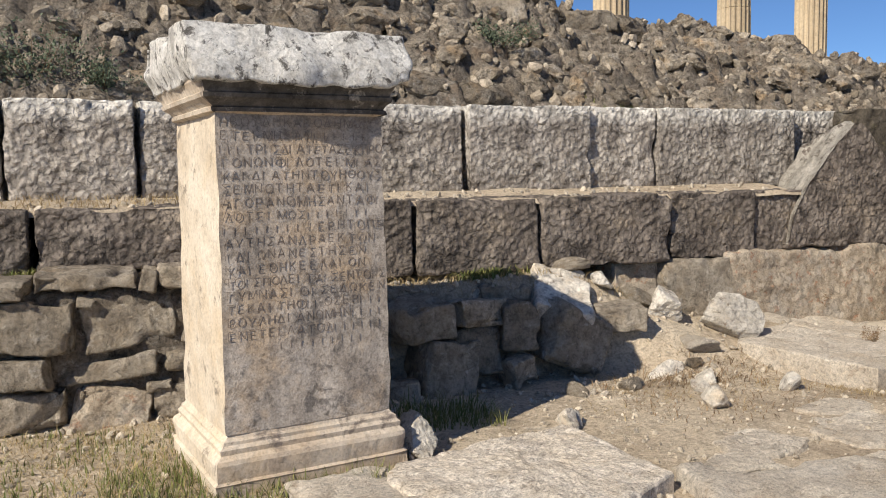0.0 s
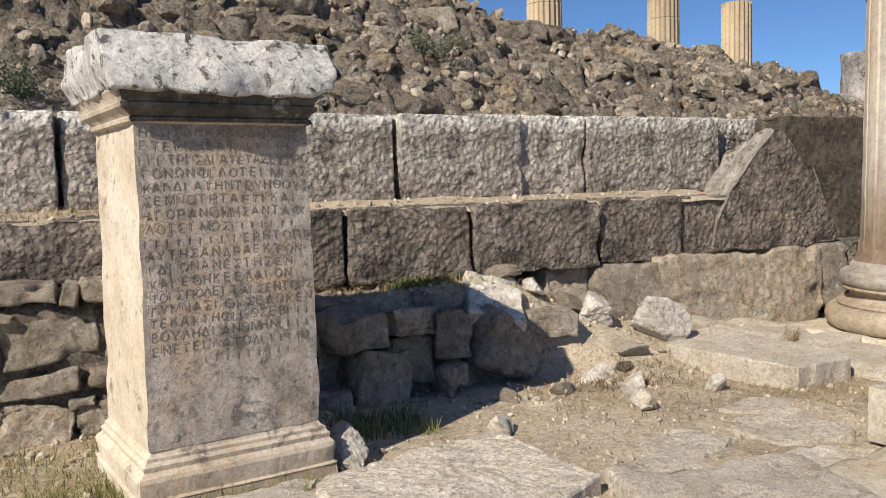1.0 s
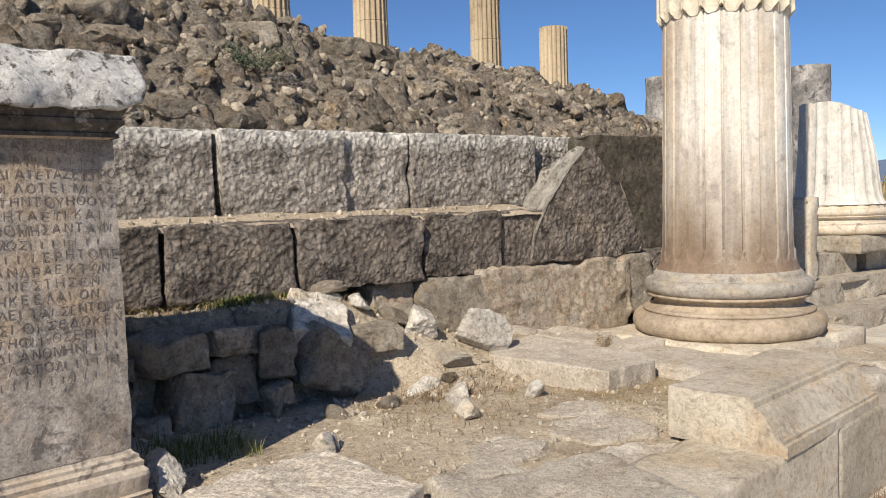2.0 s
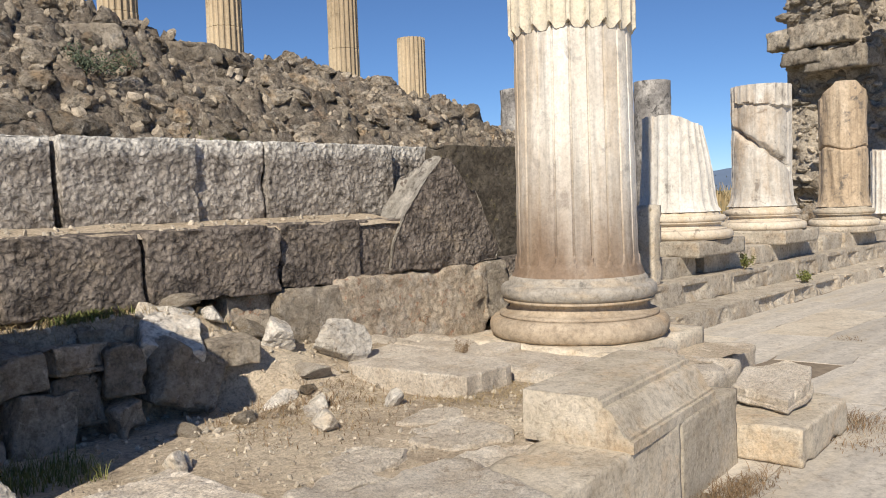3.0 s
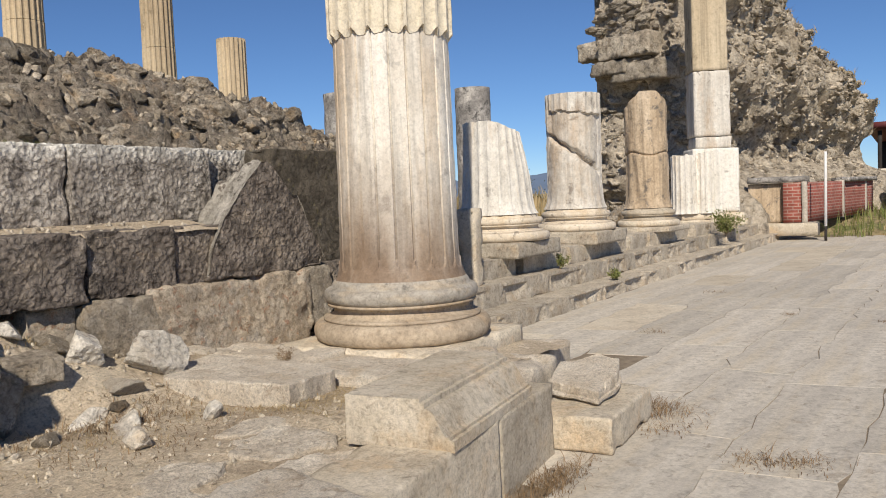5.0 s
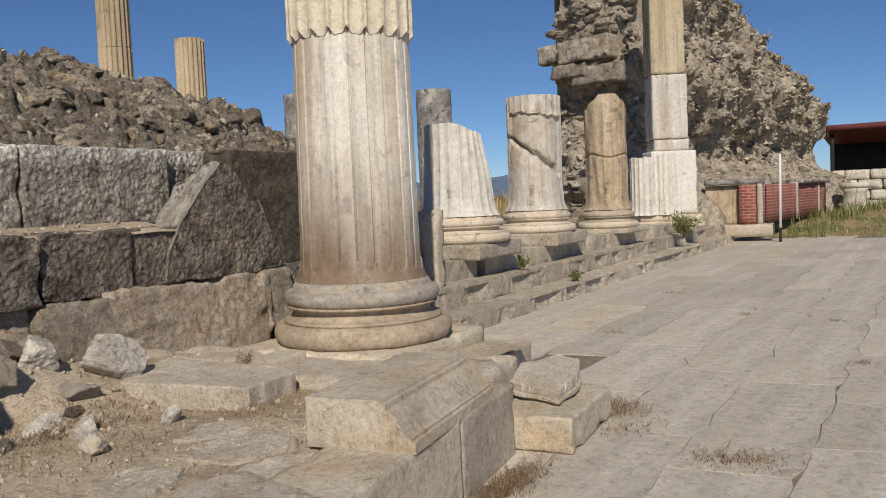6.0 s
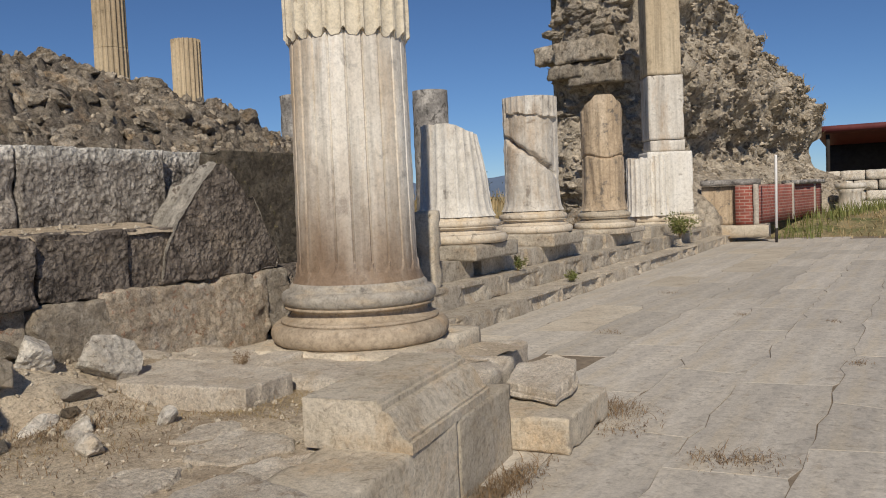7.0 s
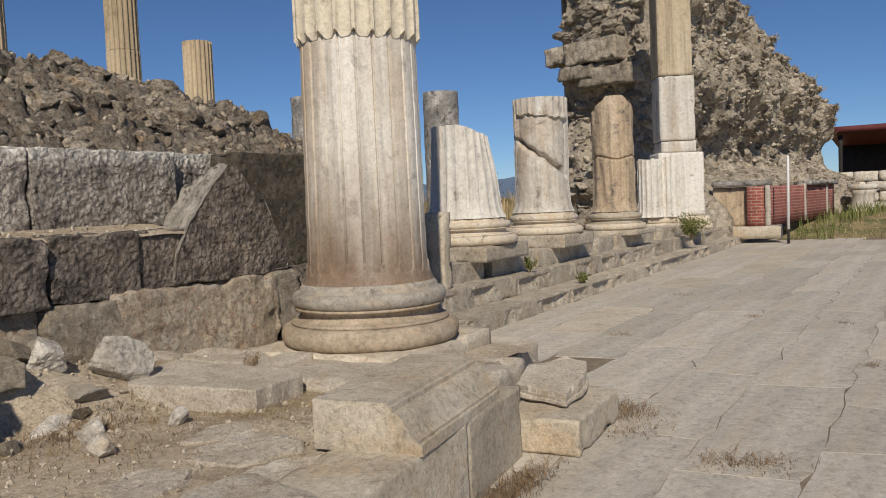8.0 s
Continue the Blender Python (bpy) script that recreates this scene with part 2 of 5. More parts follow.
    "step_stone": stone_material("grimy_step_marble", (0.40, 0.345, 0.275), (0.53, 0.47, 0.385), (0.63, 0.57, 0.475), (0.29, 0.25, 0.20), 0.26, 4, 0.8, 70, stain=(0.50, 0.39, 0.27), stain_at=0.60, vary=0.18, bump_dist=0.02, cavity=0.4, speck=0.3),
    "lichened": stone_material("dark_brown_lichened_stone", (0.095, 0.08, 0.062), (0.15, 0.128, 0.10), (0.22, 0.19, 0.15), (0.30, 0.26, 0.13), 0.12, 6, 1.0, 60, stain=(0.30, 0.275, 0.24), stain_at=0.66, vary=0.0, bump_dist=0.05, cavity=0.6),
    "pitted": stone_material("pitted_cream_marble", (0.55, 0.48, 0.39), (0.66, 0.59, 0.50), (0.74, 0.68, 0.60), (0.36, 0.29, 0.22), 0.20, 9, 0.6, 100, stain=(0.58, 0.49, 0.38), stain_at=0.62, vary=0.0, bump_dist=0.02, cavity=0.45, speck=0.5),
    "paver_tan": stone_material("worn_tan_paving_stone", (0.50, 0.43, 0.34), (0.60, 0.53, 0.425), (0.66, 0.60, 0.50), (0.44, 0.38, 0.30), 0.3, 1.6, 0.5, 46, rough=0.8, vary=0.12, bump_dist=0.015, cavity=0.25, speck=0.2),
    "soil": stone_material("dry_tan_soil", (0.440, 0.358, 0.259), (0.561, 0.468, 0.352), (0.638, 0.550, 0.424), (0.704, 0.621, 0.501), 0.2, 1.8, 0.8, 75, stain=(0.27, 0.21, 0.15), stain_at=0.62, vary=0.0, bump_dist=0.025, cavity=0.4, speck=0.4),
    "field": stone_material("dry_field", (0.20, 0.19, 0.09), (0.32, 0.26, 0.14), (0.40, 0.34, 0.20), (0.16, 0.17, 0.07), 0.4, 0.25, 0.5, 8, vary=0.0),
    "brick_earth": stone_material("crumbling_mortar_earth", (0.36, 0.29, 0.215), (0.50, 0.42, 0.325), (0.62, 0.54, 0.43), (0.46, 0.27, 0.18), 0.30, 8, 1.0, 90, stain=(0.58, 0.53, 0.46), stain_at=0.58, vary=0.0, bump_dist=0.02, cavity=0.5, speck=0.4),
    "mound_earth": stone_material("weathered_rubble_mortar", (0.20, 0.165, 0.13), (0.31, 0.265, 0.215), (0.42, 0.37, 0.305), (0.52, 0.475, 0.41), 0.34, 7, 1.0, 60, stain=(0.38, 0.27, 0.18), stain_at=0.62, vary=0.0, bump_dist=0.06, cavity=0.75, speck=0.45),
    "ruin": stone_material("pitted_ruin_masonry", (0.380, 0.316, 0.241), (0.529, 0.460, 0.368), (0.655, 0.586, 0.483), (0.299, 0.247, 0.190), 0.3, 1.4, 1.0, 16, vary=0.4, bump_dist=0.1, cavity=0.55),
    "ruin_joined": stone_material("small_ruin_rubble", (0.391, 0.328, 0.253), (0.540, 0.471, 0.380), (0.667, 0.598, 0.494), (0.322, 0.270, 0.207), 0.3, 1.6, 1.0, 16, rand="island", vary=0.55, bump_dist=0.08, cavity=0.5),
}


def plain_material(name, colour, rough=0.8, spread=0.25, scale=20, bump=0.2):
    m, nt, b = node_kit(name, rough)
    n = tex_noise(nt, scale, 5, 0.6)
    lo = tuple(c * (1 - spread) for c in colour)
    hi = tuple(min(1.0, c * (1 + spread)) for c in colour)
    col = tex_ramp(nt, n.outputs[0], [(0.3, lo), (0.7, hi)])
    nt.links.new(col, b.inputs["Base Color"])
    add_bump(nt, b, [(n.outputs[0], bump, 0.01)])
    return m


def leaf_material(name, a, b_colour):
    m, nt, b = node_kit(name, 0.7)
    r = island_random(nt)
    nt.links.new(tex_ramp(nt, r, [(0.0, a), (1.0, b_colour)]), b.inputs["Base Color"])
    return m


MAT["joint"] = plain_material("dark_joint_dirt", (0.24, 0.195, 0.145), 0.95, 0.3, 12)
MAT["letter"] = plain_material("carved_letter_dirt", (0.205, 0.17, 0.145), 0.95)
MAT["grass"] = leaf_material("green_grass", (0.09, 0.125, 0.03), (0.25, 0.24, 0.09))
MAT["straw"] = leaf_material("dry_straw", (0.30, 0.22, 0.11), (0.46, 0.36, 0.20))
MAT["shrub"] = leaf_material("grey_green_leaves", (0.06, 0.085, 0.05), (0.15, 0.18, 0.12))
MAT["weed"] = leaf_material("brown_dry_weed", (0.17, 0.11, 0.06), (0.30, 0.21, 0.12))
def brick_material(name):
    m, nt, b = node_kit(name, 0.85)
    c = nt.nodes.new("ShaderNodeTexCoord")
    mp = nt.nodes.new("ShaderNodeMapping")
    mp.inputs["Rotation"].default_value = (radians(90), 0, 0)
    br = nt.nodes.new("ShaderNodeTexBrick")
    br.inputs["Color1"].default_value, br.inputs["Color2"].default_value, br.inputs["Mortar"].default_value = (0.36, 0.105, 0.08, 1), (0.28, 0.085, 0.065, 1), (0.40, 0.27, 0.23, 1)
    br.inputs["Scale"].default_value, br.inputs["Mortar Size"].default_value = 1.0, 0.012
    br.inputs["Brick Width"].default_value, br.inputs["Row Height"].default_value = 0.26, 0.085
    nt.links.new(c.outputs["Object"], mp.inputs[0])
    nt.links.new(mp.outputs[0], br.inputs["Vector"])
    n = tex_noise(nt, 4, 5)
    nt.links.new(tex_mix(nt, 1.0, br.outputs[0], tex_ramp(nt, n.outputs[0], [(0.3, 0.7), (0.7, 1.15)]), "MULTIPLY"), b.inputs["Base Color"])
    return m


MAT["redbrick"] = brick_material("red_brick_courses")
MAT["mortar"] = plain_material("pale_mortar", (0.42, 0.38, 0.33), 0.9)
MAT["white_paint"] = plain_material("white_painted_steel", (0.80, 0.80, 0.80), 0.4, 0.05)
MAT["roof_red"] = plain_material("dark_red_roof_sheet", (0.13, 0.035, 0.035), 0.6, 0.2, 3)
MAT["dark_timber"] = plain_material("dark_timber", (0.035, 0.03, 0.028), 0.8, 0.3, 5)
MAT["hill"] = plain_material("hazy_blue_hill", (0.16, 0.22, 0.32), 1.0, 0.1, 0.004, 0.0)
MAT["bush_far"] = leaf_material("far_bush_leaves", (0.05, 0.07, 0.02), (0.13, 0.14, 0.06))


# ---------- mesh helpers ----------
def mesh_from(name, verts, faces, smooth=True):
    me = bpy.data.meshes.new(name)
    me.from_pydata(verts, [], faces)
    if smooth:
        me.polygons.foreach_set("use_smooth", [True] * len(me.polygons))
    me.update()
    return me


def put(name, me, mat, parent=None, m=None, label="", category="", group="", kind=""):
    if not me.materials:
        me.materials.append(mat)
    ob = new(name, me)
    if me.materials[0] != mat:
        ob.material_slots[0].link = "OBJECT"
        ob.material_slots[0].material = mat
    if m is not None:
        ob.matrix_basis = m
    if parent:
        ob.parent = parent
    return tagged(ob, label, category, group, kind)


def thing(name, m, label, category, group="", kind=""):
    ob = new(name)
    ob.empty_display_size = 0.1
    ob.matrix_basis = m
    return tagged(ob, label, category, group, kind)


def fbm(p, octaves=4):
    v, a = 0.0, 1.0
    for _ in range(octaves):
        v += a * noise.noise(p)
        p = p * 2.03
        a *= 0.5
    return v


def box_shell(nx, ny, nz):
    """Points in [-1, 1]^3 on a cube's skin, and quads."""
    verts, index, faces = [], {}, []

    def vid(p):
        k = (round(p[0], 5), round(p[1], 5), round(p[2], 5))
        if k not in index:
            index[k] = len(verts)
            verts.append(k)
        return index[k]
    n = (nx, ny, nz)
    for ax in range(3):
        u, v = (ax + 1) % 3, (ax + 2) % 3
        for side in (-1, 1):
            for i in range(n[u]):
                for j in range(n[v]):
                    quad = []
                    for a, b in ((i, j), (i + 1, j), (i + 1, j + 1), (i, j + 1)):
                        p = [0, 0, 0]
                        p[ax], p[u], p[v] = side, 2 * a / n[u] - 1, 2 * b / n[v] - 1
                        quad.append(vid(p))
                    faces.append(quad if side > 0 else quad[::-1])
    return verts, faces


def block_mesh(name, w, d, h, seed, step=0.04, r=0.02, amp=0.008, freq=7.0, chip=0.02, warp=0.0, base_flat=False, shape=None, ridge=0.0, lump=0.0, lump_freq=24.0, depth_step=None):
    """A cut or broken stone block, its base at z = 0, with worn edges, chips and an uneven skin."""
    half = Vector((w / 2, d / 2, h / 2))
    n = [max(2, min(96, round(2 * e / s))) for e, s in zip(half, (step, depth_step or step, step))]
    pts, faces = box_shell(*n)
    off = Vector((seed * 7.31, seed * 3.17, seed * 5.77))
    out = []
    for p in pts:
        v = Vector((p[0] * half.x, p[1] * half.y, p[2] * half.z))
        edge = sorted(1 - abs(c) for c in p)[1]
        rr = r * (1.0 + 0.8 * noise.noise(v * 4 + off))
        rr = max(0.004, min(rr, min(half) * 0.9))
        q = Vector([max(-e + rr, min(e - rr, c)) for c, e in zip(v, half)])
        dv = v - q
        nrm = dv.normalized() if dv.length > 1e-6 else Vector(p).normalized()
        pos = q + nrm * rr if dv.length > 1e-6 else v
        k = fbm(v * freq + off, 4)
        if ridge:
            k -= ridge * (1 - abs(noise.noise(v * freq * 1.3 + off * 2.1)) * 2.2)
        if lump:
            w_ = v + 0.03 * Vector((noise.noise(v * 9 + off), noise.noise(v * 9 - off), noise.noise(v * 9 + off * 0.5)))
            w_ = Vector((w_.x * 0.85 + w_.z * 0.45, w_.y, w_.z * 0.62 - w_.x * 0.35)) * lump_freq + off
            crease = noise.ridged_multi_fractal(w_ * 0.42, 0.8, 2.1, 3, 1.0, 2.0)
            k += ((0.45 - noise.voronoi(w_)[0][0]) * 0.45 + (0.9 - crease) * 0.26) * lump / amp * (0.75 + 0.9 * noise.noise(v * 3.3 - off))
        c = max(0.0, noise.noise(v * 5.5 + off * 1.7) - 0.1) * math.exp(-edge * min(half) / 0.035)
        pos = pos + nrm * (k * amp - c * chip * 4)
        if warp:
            pos = pos + warp * Vector((noise.noise(v * 1.6 + off), noise.noise(v * 1.6 + off + Vector((9, 0, 0))), 0.5 * noise.noise(v * 1.6 + off + Vector((0, 9, 0)))))
        if shape:
            pos = shape(pos)
        if base_flat and p[2] == -1:
            pos.z = -half.z
        out.append((pos.x, pos.y, pos.z + half.z))
    return mesh_from(name, out, faces)


ICO = {}


def ico(level):
    if level not in ICO:
        bm = bmesh.new()
        bmesh.ops.create_icosphere(bm, subdivisions=level, radius=1)
        ICO[level] = ([v.co.copy() for v in bm.verts], [[v.index for v in f.verts] for f in bm.faces])
        bm.free()
    return ICO[level]


def rock_shape(seed, level=3, planes=11, rough=0.05):
    """An angular broken stone about 1 across, centred, as points and faces."""
    rnd = random.Random(seed)
    cuts = []
    for _ in range(planes):
        d = Vector((rnd.gauss(0, 1), rnd.gauss(0, 1), rnd.gauss(0, 1))).normalized()
        cuts.append((d, rnd.uniform(0.25, 0.5)))
    off = Vector((seed * 1.3, seed * 2.7, seed))
    pts, faces = ico(level)
    out = []
    for p in pts:
        t = 0.62
        for d, h in cuts:
            c = d.dot(p)
            if c > 0.05:
                t = min(t, h / c)
        out.append(p * (t * (1 + rough * fbm(p * 3.5 + off, 4))))
    return out, faces


def rock_mesh(name, seed, level=3, planes=11, rough=0.05):
    pts, faces = rock_shape(seed, level, planes, rough)
    return mesh_from(name, [tuple(p) for p in pts], faces, False)


ROCKS = [rock_mesh("rock", 100 + i, 3, 12 + i % 6, 0.20) for i in range(16)]
ROCKS_FINE = [rock_mesh("rock", 150 + i, 4, 9 + i % 5, 0.07) for i in range(8)]
ROCKS_LOW = [rock_shape(200 + i, 2, 10, 0.07) for i in range(8)]


def turn(x, y, z, rx, ry, rz, sx, sy, sz):
    return pose(x, y, z, rx, ry, rz) @ Matrix.Diagonal((sx, sy, sz, 1))


def joined(name, shapes, placed):
    """One mesh of many small solids: placed holds (shape number, matrix)."""
    verts, faces = [], []
    for k, m in placed:
        pts, fs = shapes[k]
        o = len(verts)
        verts.extend(tuple(m @ p) for p in pts)
        faces.extend([i + o for i in f] for f in fs)
    return mesh_from(name, verts, faces, False)


def smoothstep(a, b, x):
    t = max(0.0, min(1.0, (x - a) / (b - a)))
    return t * t * (3 - 2 * t)


def lerp_table(table, x):
    if x <= table[0][0]:
        return table[0][1]
    for (x0, y0), (x1, y1) in zip(table, table[1:]):
        if x <= x1:
            return y0 + (y1 - y0) * (x - x0) / (x1 - x0)
    return table[-1][1]


def sheet(name, xs, ys, zfun):
    verts = [(x, y, zfun(x, y)) for y in ys for x in xs]
    nx = len(xs)
    faces = [(j * nx + i, j * nx + i + 1, (j + 1) * nx + i + 1, (j + 1) * nx + i) for j in range(len(ys) - 1) for i in range(nx - 1)]
    return mesh_from(name, verts, faces)


def steps_between(a, b, d):
    n = max(1, round((b - a) / d))
    return [a + (b - a) * i / n for i in range(n + 1)]


# ---------- ground, terrace, pavement ----------
def ground_z(x, y):
    far = smoothstep(60, 400, math.hypot(x, y))
    return -0.06 + 0.42 * smoothstep(25.0, 29.0, x) + 0.05 * noise.noise(Vector((x * 0.2, y * 0.2, 0))) * (1 - far) + 0.42 * smoothstep(6.4, 8, y)


def spread(lo, hi, near, n_far):
    c = steps_between(-6, 48, near)
    out = [lo * (1 - i / n_far) ** 3 - 6 for i in range(n_far)] + c + [hi * ((i + 1) / n_far) ** 3 + 48 for i in range(n_far)]
    return out


put("ground", sheet("ground", spread(-2500, 2500, 1.0, 14), spread(-2500, 2500, 1.0, 14), ground_z), MAT["field"],
    label="dry field of yellow grass and bare earth", category="ground", kind="structure")


def kerb_y(x):
    return 1.80 + 0.13 * (x - 3.0)


BENCH = [(-5, 0.64), (0.6, 0.64), (1.2, 0.53), (2.45, 0.53), (2.75, 0.40), (3.1, 0.24), (3.9, 0.12), (4.9, 0.05), (6.5, 0.0)]


def terrace_z(x, y):
    p = Vector((x, y, 0))
    z = 0.40 + 0.03 * noise.noise(p * 0.9) + 0.014 * noise.noise(p * 3.1) + 0.006 * noise.noise(p * 9)
    lift = lerp_table(BENCH, x)
    wide = smoothstep(2.2, 3.2, x)
    z += lift * smoothstep(4.12 - 0.6 * wide, 4.28 + 0.1 * wide, y)
    z -= 0.07 * smoothstep(4.1, 5.2, x) * smoothstep(3.3, 2.2, y)
    return z


xs = steps_between(-4, 6.5, 0.05)
ts = steps_between(0, 1, 0.018)
tv = [(x, (kerb_y(x) + 0.05) * (1 - t) + 5.0 * t) for t in ts for x in xs]
tn = len(xs)
tf = []
for j in range(len(ts) - 1):
    for i in range(tn - 1):
        x, y = tv[j * tn + i]
        if x > 4.5 and y < 2.55 or x > 5.9 and y < 3.3:
            continue
        tf.append((j * tn + i, j * tn + i + 1, (j + 1) * tn + i + 1, (j + 1) * tn + i))
put("terrace_ground", mesh_from("terrace_ground", [(x, y, terrace_z(x, y)) for x, y in tv], tf), MAT["soil"],
    label="dry tan soil with straw and small stones", category="ground", kind="structure")

# ---------- two-course ashlar wall ----------
ashlar_wall = thing("ashlar_wall", pose(0, 0, 0), "two-course wall of rough grey stone blocks with a ledge", "wall", kind="structure")
UPPER = [(-2.2, -1.35), (-1.35, -0.56), (-0.53, 0.10), (0.13, 0.62), (0.64, 1.30), (1.31, 2.03), (2.07, 2.93), (2.94, 3.47), (3.49, 4.66), (4.67, 5.25)]
for i, (a, b) in enumerate(UPPER):
    dy = [0.0, 0.03, -0.01, 0.02, 0.0, 0.02, -0.02, 0.03, 0.0, 0.10][i]
    b += 0.0 if i == 4 else 0.014
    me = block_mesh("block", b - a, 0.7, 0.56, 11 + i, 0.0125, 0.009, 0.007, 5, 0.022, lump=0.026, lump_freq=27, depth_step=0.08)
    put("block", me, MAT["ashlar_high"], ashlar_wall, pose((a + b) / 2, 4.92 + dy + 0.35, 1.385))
LOWER = [(-2.4, -1.2), (-1.18, -0.39), (-0.37, 0.72), (0.74, 1.53), (1.55, 2.30), (2.32, 3.22), (3.24, 3.90), (3.915, 4.34)]
for i, (a, b) in enumerate(LOWER):
    lift = 0.0 if a > 0.7 else 0.12
    top = 1.375
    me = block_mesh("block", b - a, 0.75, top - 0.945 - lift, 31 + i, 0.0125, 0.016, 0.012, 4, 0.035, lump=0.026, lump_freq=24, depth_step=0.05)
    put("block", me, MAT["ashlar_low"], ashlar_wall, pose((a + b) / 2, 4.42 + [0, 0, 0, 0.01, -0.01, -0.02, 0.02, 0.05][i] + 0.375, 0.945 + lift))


CORNER_LEFT = [(-0.60, 0.05), (-0.56, 0.24), (-0.43, 0.43), (-0.21, 0.68), (-0.05, 0.83), (0.3, 0.90)]
CORNER_RIGHT = [(-0.05, 0.90), (0.09, 0.78), (0.27, 0.575), (0.32, 0.595), (0.45, 0.33), (0.56, 0.16), (0.62, 0.05)]


def corner_cut(v):
    """The leaning broken outline of the tall corner stone: its left shoulder is split off slantwise."""
    z = v.z + 0.43
    back = v.y + 0.25
    rag = 0.06 * noise.noise(Vector((v.x * 6, v.y * 5, 2))) + 0.035 * noise.noise(Vector((v.x * 17, v.y * 15, 2)))
    top = min(lerp_table(CORNER_LEFT, v.x - 0.42 * back), lerp_table(CORNER_RIGHT, v.x)) + rag * smoothstep(0.0, 0.06, back) + 0.3 * rag
    return Vector((v.x, v.y, -0.43 + min(z, max(0.03, top))))


me = block_mesh("corner_stone", 1.22, 0.50, 0.86, 51, 0.0125, 0.010, 0.008, 6, 0.02, shape=corner_cut, lump=0.024, lump_freq=25, depth_step=0.02)
me.materials.append(MAT["ashlar_low"])
me.materials.append(MAT["broken_face"])
for poly in me.polygons:
    poly.material_index = 1 if poly.normal.y > -0.45 and poly.normal.z > 0.15 else 0
put("corner_stone", me, MAT["ashlar_low"], ashlar_wall, pose(4.76, 4.42 + 0.25, 0.975), "tall dark corner stone with a pale broken shoulder")
me = block_mesh("end_block", 0.90, 0.8, 0.97, 52, 0.014, 0.02, 0.010, 5, 0.03, lump=0.022, depth_step=0.06)
put("end_block", me, MAT["lichened"], ashlar_wall, pose(5.58, 4.73 + 0.40, 0.975), "upright dark end block with yellow lichen")
for i, (x, y, z, w, h, mat) in enumerate([(3.00, 4.46, 0.60, 0.34, 0.36, "brick_earth"), (3.50, 4.39, 0.55, 0.70, 0.41, "wallstone"), (5.16, 4.40, 0.52, 0.56, 0.47, "wallstone"),
                                           (5.75, 4.45, 0.42, 0.6, 0.57, "ashlar_low")]):
    me = block_mesh("footing_stone", w, 0.5, h, 61 + i, 0.014, 0.03, 0.014, 5, 0.05, 0.03, lump=0.020, lump_freq=18, depth_step=0.05)
    put("footing_stone", me, MAT[mat], ashlar_wall, pose(x, y + 0.25, z))
me = block_mesh("earth_core", 1.5, 0.5, 0.60, 66, 0.012, 0.04, 0.012, 15, 0.04, 0.05, depth_step=0.05)
put("earth_core", me, MAT["brick_earth"], ashlar_wall, pose(4.4, 4.40 + 0.25, 0.38), "crumbling reddish mortar and earth under the wall")


def ledge_z(x, y):
    return 1.365 + 0.045 * smoothstep(4.55, 4.95, y) + 0.012 * noise.noise(Vector((x * 4, y * 4, 1))) - 0.06 * smoothstep(4.47, 4.43, y)


put("ledge_soil", sheet("ledge_soil", steps_between(-2.4, 4.35, 0.04), steps_between(4.45, 5.1, 0.04), ledge_z), MAT["soil"], ashlar_wall)

# ---------- rubble core behind the wall ----------
CREST = [(-4, 3.6), (0, 3.45), (1.2, 3.25), (2.2, 3.05), (3.0, 2.86), (3.6, 2.72), (4.3, 2.70), (4.8, 2.66), (5.55, 2.58), (6.2, 2.48), (6.7, 2.40), (7.0, 2.2), (7.35, 1.95), (8.2, 1.0), (9, 0.3)]


def mound_z(x, y):
    crest = lerp_table(CREST, x)
    low = min(1.88, crest)
    t = smoothstep(5.06, 6.25, y) * 0.5 + 0.5 * max(0.0, min(1.0, (y - 5.06) / 1.2))
    z = low + (crest - low) * t - 0.25 * max(0.0, y - 6.5)
    z -= 0.9 * smoothstep(6.2, 7.6, x) * smoothstep(5.5, 5.0, y)
    p = Vector((x, y, 3))
    z += (0.13 * noise.noise(p * 1.7) + 0.08 * noise.noise(p * 3.9)) * smoothstep(5.05, 5.35, y)
    # stones and hollows of the weathered mortar core
    w = Vector((x * 5.2, y * 6.5 + z * 3.0, 1.3)) + 0.5 * Vector((noise.noise(p * 5), noise.noise(p * 5 + Vector((7, 0, 0))), 0))
    d, c = noise.voronoi(w)
    lean = noise.cell_vector(c[0] * 3.7 + Vector((0.5, 0.5, 0.5)))
    knob = max(0.0, min(1.0, (d[1] - d[0]) * 3.2))
    k = w - c[0]
    z += knob * (0.05 + 0.10 * abs(lean.z) + 0.10 * (k.x * (lean.x - 0.5) + k.y * (lean.y - 0.5))) * smoothstep(5.06, 5.2, y) + 0.03 * noise.noise(p * 11) + 0.014 * noise.noise(p * 27)
    return max(0.2, z)


mound = thing("rubble_mound", pose(0, 0, 0), "collapsed rubble core of brown stones and mortar above a wall", "rubble")
put("earth_fill", sheet("earth_fill", steps_between(-4, -1.3, 0.1)[:-1] + steps_between(-1.3, 7.6, 0.022) + [8, 8.5, 9], [5.06, 5.09] + steps_between(5.11, 6.5, 0.022) + steps_between(6.7, 9.0, 0.2), lambda x, y: min(mound_z(x, y), 1.0 if y < 5.08 else 1.9 if y < 5.10 else 9)), MAT["mound_earth"], mound)
put("core", block_mesh("core", 9.9, 1.2, 1.75, 69, 0.2, 0.05, 0.03, 3, 0.0), MAT["mound_earth"], mound, pose(1.0, 5.95, 0.05))
rnd = random.Random(5)
spots = []
tries = 0
while len(spots) < 300 and tries < 20000:
    tries += 1
